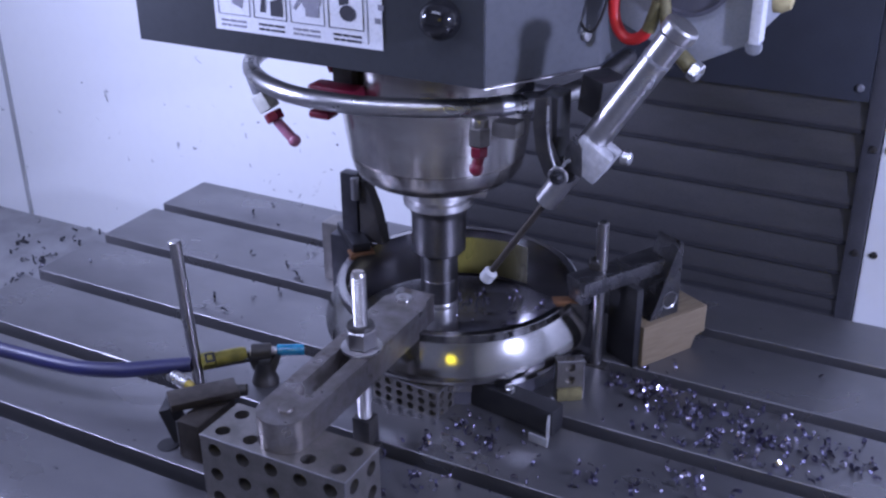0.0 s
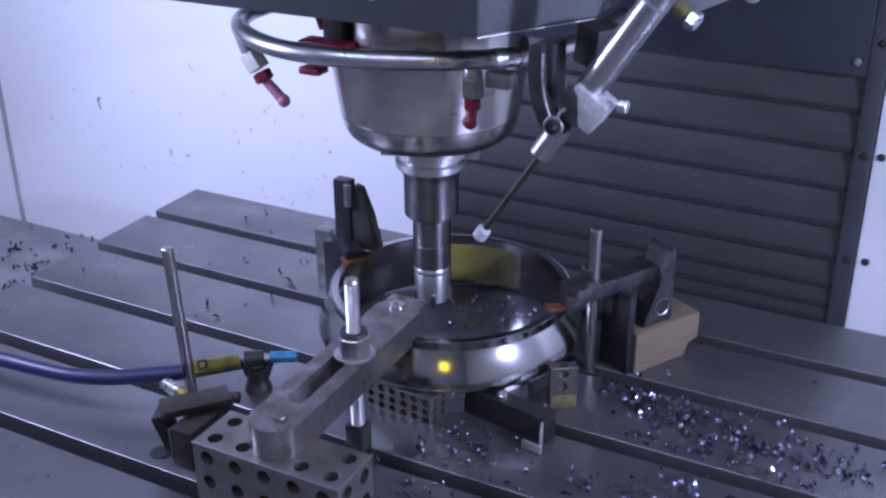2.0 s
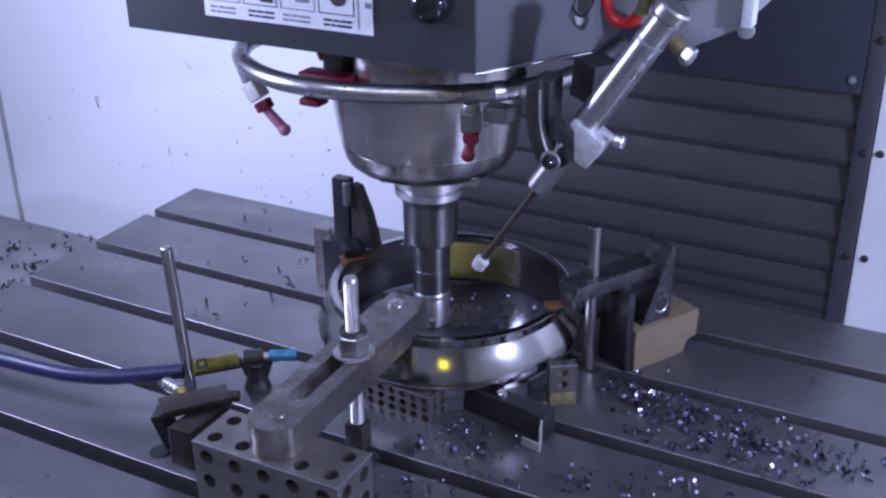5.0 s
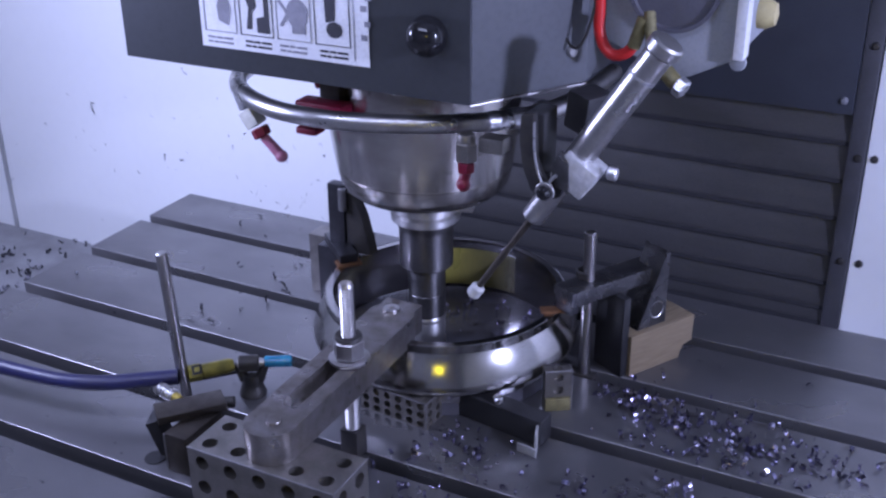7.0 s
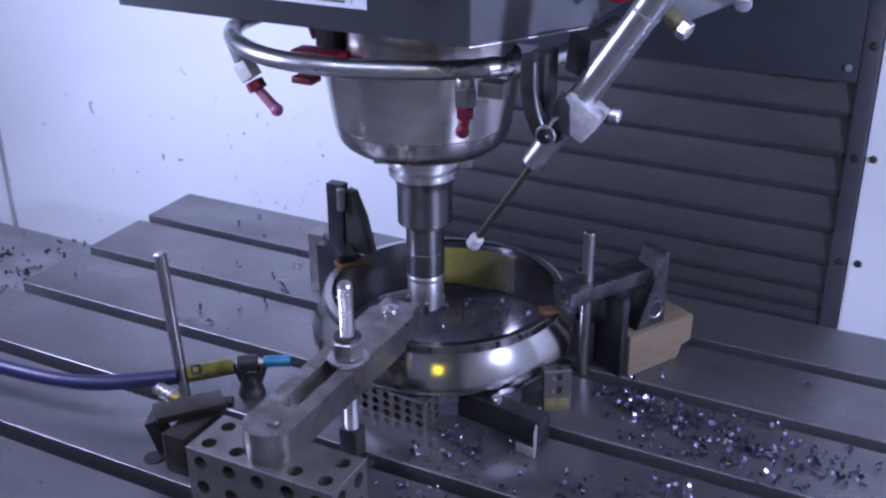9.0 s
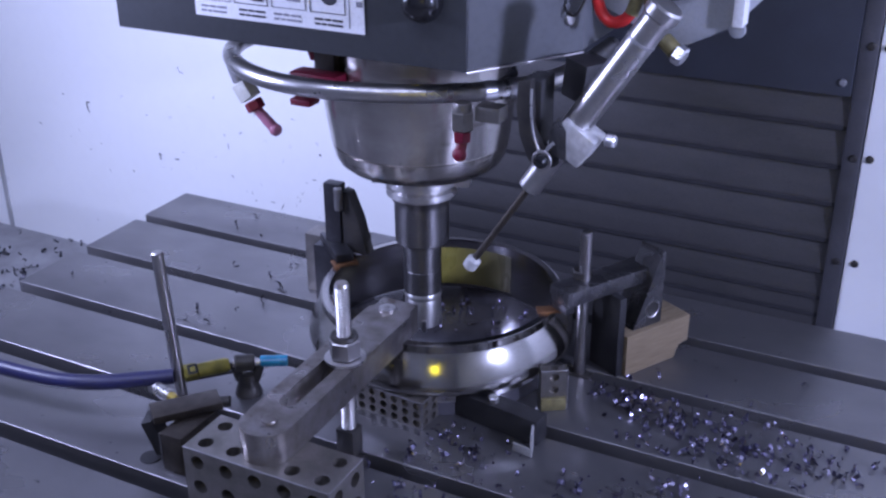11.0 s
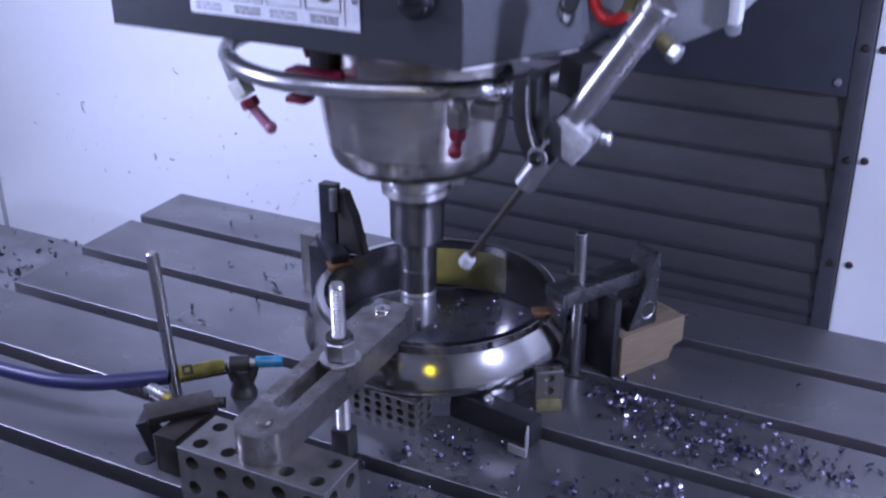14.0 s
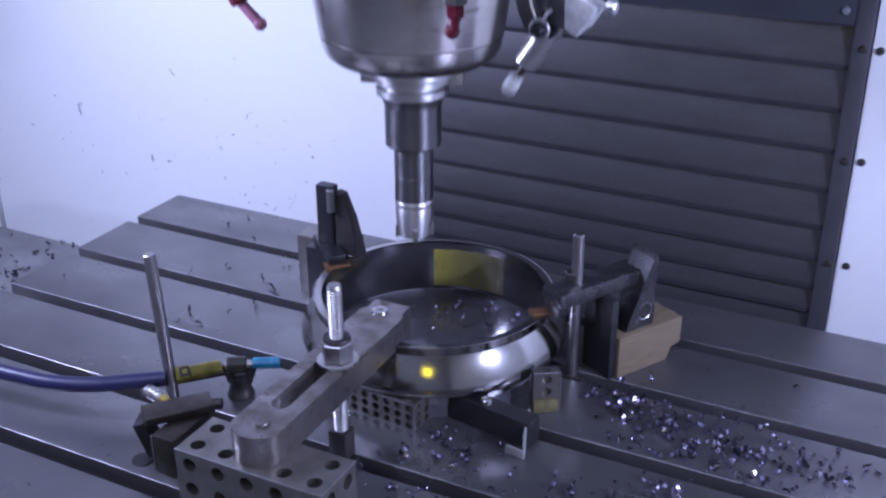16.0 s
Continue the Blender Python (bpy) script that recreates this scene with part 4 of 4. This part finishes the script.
def build_side_unit():
    bm = prism([(0.188, 0.172), (0.226, 0.158), (0.262, 0.176), (0.262, 0.62), (0.165, 0.62), (0.165, 0.182)], -0.02, 0.10, 0.002)
    bmesh.ops.transform(bm, matrix=Matrix(((1, 0, 0, 0), (0, 0, 1, 0), (0, 1, 0, 0), (0, 0, 0, 1))), verts=bm.verts[:])
    unit = part("side_unit", bm, M_HEADLIGHT, head, "light grey sheet metal side unit")
    part("window", placed(lathe([(0, 0.0), (0.030, 0.0), (0.031, 0.002), (0.034, 0.002), (0.034, 0)], 36), pose(0.216, -0.0225, 0.226, 90)), M_SMOKE, unit, "smoked round window")
    part("edge_flange", box(0.2622, 0.2700, -0.026, -0.010, 0.178, 0.62, 0.001), M_ROOF, unit, "pale grey edge flange")
    part("hinge", placed(lathe([(0, 0.003), (0.0035, 0.003), (0.0058, 0.002), (0.0062, 0), (0, 0)], 20), pose(0.2655, -0.0205, 0.1755, 90)), M_HEADLIGHT, unit)
    part("yellow_knob", placed(lathe([(0, 0.014), (0.008, 0.012), (0.011, 0.006), (0.011, 0)], 20), pose(0.2705, 0.01, 0.205, 0, 90)), M_KNOB, unit, "yellow knob")
    part("bottom_fitting", rod((0.216, -0.03, 0.166), (0.226, -0.033, 0.158), 0.0060, 12, 0.001), M_OLIVE, unit, "stained brass fitting")
    part("fitting_nut", placed(hexagon(0.0075, 0, 0.008), along((0.226, -0.033, 0.158), (0.236, -0.035, 0.153))), M_ALU, unit)
    loop = [(0.169, -0.045, 0.30), (0.169, -0.045, 0.215), (0.171, -0.045, 0.190), (0.180, -0.047, 0.1785), (0.192, -0.049, 0.181), (0.200, -0.050, 0.192)]
    part("red_hose", tube(loop, 0.0042, 12, 8), M_REDHOSE, head, "looped red air hose")
    part("cable_gland", tube([(0.1975, -0.051, 0.186), (0.2005, -0.050, 0.196), (0.2035, -0.049, 0.207)], 0.0048, 12, 6), M_OLIVE, head, "stained yellow cable gland")
    part("cable_gland", tube([(0.2125, -0.056, 0.189), (0.2095, -0.052, 0.200), (0.2065, -0.047, 0.211)], 0.0042, 12, 6), M_OLIVE, head, "stained yellow cable gland")
    part("black_cable", tube([(0.168, -0.047, 0.300), (0.1675, -0.047, 0.225), (0.163, -0.050, 0.195), (0.157, -0.052, 0.182), (0.150, -0.050, 0.182), (0.144, -0.046, 0.188)], 0.0011, 8, 6), M_BLACK, head)


build_spindle()
build_casting()
build_label()
build_coolant()
blow_rod = build_air_cylinder()
build_side_unit()


# ---- chips ----
def curl(bm, rng, at, size, flat=False, wall=False):
    r, w = size * rng.uniform(0.35, 0.8), size * (rng.uniform(0.07, 0.18) if wall else rng.uniform(0.3, 0.65))
    turn = rng.uniform(1.5, 4.2) * (0.5 if flat else 1)
    n = max(4, int(turn / 0.55))
    m = Euler((rng.uniform(0, 6.3), rng.uniform(0, 6.3), rng.uniform(0, 6.3))).to_matrix() if not flat else Euler((rng.uniform(-0.4, 0.4), rng.uniform(-0.4, 0.4), rng.uniform(0, 6.3))).to_matrix()
    rows = []
    for k in range(n + 1):
        a = turn * k / n
        rr = r * (1 + 0.12 * k / n)
        p = Vector((rr * math.cos(a), rr * math.sin(a), w * 0.5 * k / n))
        pts = [m @ p, m @ (p + Vector((0, 0, w)))]
        if wall:
            pts = [Vector((v.x, v.z * 0.12, v.y)) for v in pts]
        rows.append(pts)
    low = min((v.y if wall else v.z) for row in rows for v in row) if not wall else 0
    vs = []
    for row in rows:
        if wall:
            vs.append([bm.verts.new(Vector(at) + v - Vector((0, size * 0.14, 0))) for v in row])
        else:
            vs.append([bm.verts.new(Vector(at) + v - Vector((0, 0, low))) for v in row])
    for p, q in zip(vs, vs[1:]):
        bm.faces.new((p[0], p[1], q[1], q[0]))


def chips(name, spots, mat, label, seed):
    """spots: centre x, y, spread x, y, count, size, z."""
    rng = random.Random(seed)
    bm = bmesh.new()
    for x, y, sx, sy, n, size, z in spots:
        for _ in range(n):
            px, py = rng.gauss(x, sx), rng.gauss(y, sy)
            pz = z
            if z == 0 and not (TABLE_X0 < px < TABLE_X1 and TABLE_FRONT < py < TABLE_BACK):
                continue
            k = -py / SLOT_PITCH
            if z == 0 and 0 <= round(k - 0.08) < 5 and 0.001 < -py - SLOT_PITCH * round(k - 0.08) < SLOT_W - 0.001:
                pz = -0.036
                if rng.random() < 0.4:
                    continue
            if z == 0 and (px - RING_C[0]) ** 2 + (py - RING_C[1]) ** 2 < 0.109 ** 2 and "pile" in name:
                continue
            curl(bm, rng, (px, py, pz), size * rng.uniform(0.5, 1.35))
    me = finish(bm, name, mat, True, 60)
    return tagged(new(name, me), label, "metal chips", "", "stuff")


HEAPS = [(0.262, -0.135, 0.022, 0.014, 34, 0.0078, 0), (0.285, -0.150, 0.018, 0.014, 26, 0.0076, 0), (0.350, -0.140, 0.020, 0.020, 32, 0.0074, 0), (0.3600, -0.165, 0.034, 0.022, 42, 0.0076, 0), (0.405, -0.165, 0.028, 0.022, 24, 0.0078, 0),
         (0.320, -0.200, 0.040, 0.016, 24, 0.0068, 0), (0.335, -0.238, 0.022, 0.010, 10, 0.0080, 0), (0.282, -0.276, 0.030, 0.012, 14, 0.0070, 0), (0.228, -0.115, 0.012, 0.008, 9, 0.0062, 0), (0.440, -0.150, 0.030, 0.022, 9, 0.0067, 0),
         (0.138, -0.262, 0.014, 0.012, 16, 0.0058, 0), (0.165, -0.268, 0.020, 0.014, 16, 0.0060, 0), (0.190, -0.300, 0.040, 0.020, 16, 0.0058, 0), (0.150, -0.312, 0.030, 0.018, 22, 0.0060, 0), (0.175, -0.350, 0.035, 0.016, 14, 0.0062, 0)]
chips("chip_pile", [(*h[:4], round(h[4] * 0.75), h[5] * 0.72, h[6]) for h in HEAPS], M_CHIP, "heap of shiny curled steel chips on the table", 3)
chips("blued_chip_pile", [(*h[:4], round(h[4] * 1.1), h[5] * 0.75, h[6]) for h in HEAPS], M_CHIPBLUE, "dark blued steel chips heaped on the table", 23)
chips("ring_chips", [(0.115, -0.15, 0.02, 0.02, 16, 0.006, 0.0137), (0.09, -0.075, 0.03, 0.012, 18, 0.005, 0.0137), (0.03, -0.10, 0.03, 0.03, 10, 0.005, 0.0137)], M_CHIP, "few shiny steel chips inside the ring", 5)
chips("dark_chips", [(-0.20, -0.05, 0.10, 0.07, 13, 0.0048, 0), (-0.18, -0.20, 0.10, 0.06, 8, 0.0048, 0), (-0.10, 0.04, 0.10, 0.02, 7, 0.0054, 0), (0.42, -0.06, 0.07, 0.06, 4, 0.0046, 0), (-0.25, -0.16, 0.08, 0.05, 6, 0.0046, 0), (-0.30, 0.03, 0.05, 0.03, 4, 0.0052, 0)],
      M_CHIPDARK, "scattered dark steel chips on the table", 7)
chips("tray_chips", [(-0.62, -0.05, 0.12, 0.12, 150, 0.0085, -0.19), (-0.75, 0.05, 0.12, 0.10, 110, 0.0085, -0.19), (-0.55, 0.1, 0.1, 0.06, 60, 0.008, -0.19), (-0.60, -0.28, 0.08, 0.1, 60, 0.0085, -0.19)],
      M_CHIPDARK, "dark chips strewn over the chip tray", 11)


def wall_flecks():
    rng = random.Random(17)
    bm = bmesh.new()
    for x, z, sx, sz, n, size in ((-0.40, 0.0, 0.07, 0.05, 30, 0.0085), (-0.72, -0.02, 0.10, 0.06, 14, 0.009), (-0.52, 0.03, 0.15, 0.08, 16, 0.007), (-0.33, 0.03, 0.06, 0.06, 14, 0.007), (-0.683, 0.042, 0.003, 0.003, 2, 0.012), (-0.558, -0.01, 0.003, 0.004, 2, 0.010)):
        for _ in range(n):
            curl(bm, rng, (rng.gauss(x, sx), WALL_Y, rng.gauss(z, sz)), size * rng.uniform(0.3, 1.05), False, True)
    return tagged(new("wall_chips", finish(bm, "wall_chips", M_CHIPDARK)), "fine dark chips stuck to the white wall", "metal chips", "", "stuff")


wall_flecks()

# the lit yellow panel of the doors, seen only mirrored in the ring
solid("indicator_panel", box(0.56, 0.74, -1.6, -1.585, 0.50, 0.68, 0.003), M_GLOWYELLOW, "lit yellow indicator panel on the machine door", "indicator light")


def motions():
    lift = [(0, -0.1125), (0.3, -0.1145), (0.5, -0.1163), (0.6, -0.1155), (0.7, -0.104), (0.8, -0.086), (0.9, -0.069), (1.0, -0.0645), (1.5, -0.0662), (2.0, -0.0705),
            (4.0, -0.0888), (6.5, -0.1124), (7.0, -0.1167), (7.1, -0.1168), (7.2, -0.113), (7.3, -0.104), (7.4, -0.088), (7.5, -0.0715), (7.6, -0.0655),
            (8.0, -0.0656), (9.0, -0.0748), (11.5, -0.0969), (13.5, -0.1154), (13.7, -0.1168), (13.8, -0.1145), (13.9, -0.105), (14.0, -0.0905), (14.1, -0.070),
            (14.2, -0.0585), (14.4, -0.0570), (14.5, -0.0555), (14.6, -0.043), (14.7, -0.029), (14.8, -0.0248), (15.5, -0.0248), (15.8, -0.0240), (15.9, -0.015), (16.0, 0.0)]
    walk(head, [(t, pose(*AXIS, HEAD_Z + z)) for t, z in lift])
    for ob, share in slats:
        walk(ob, [(t, pose(0, 0, z * share)) for t, z in lift])
    slide = [(0, 0.0), (15.7, 0.0), (15.8, 0.001), (15.9, 0.028), (16.0, 0.066)]
    walk(blow_rod, [(t, Matrix.Translation(-AIR_DIR * d)) for t, d in slide])


motions()
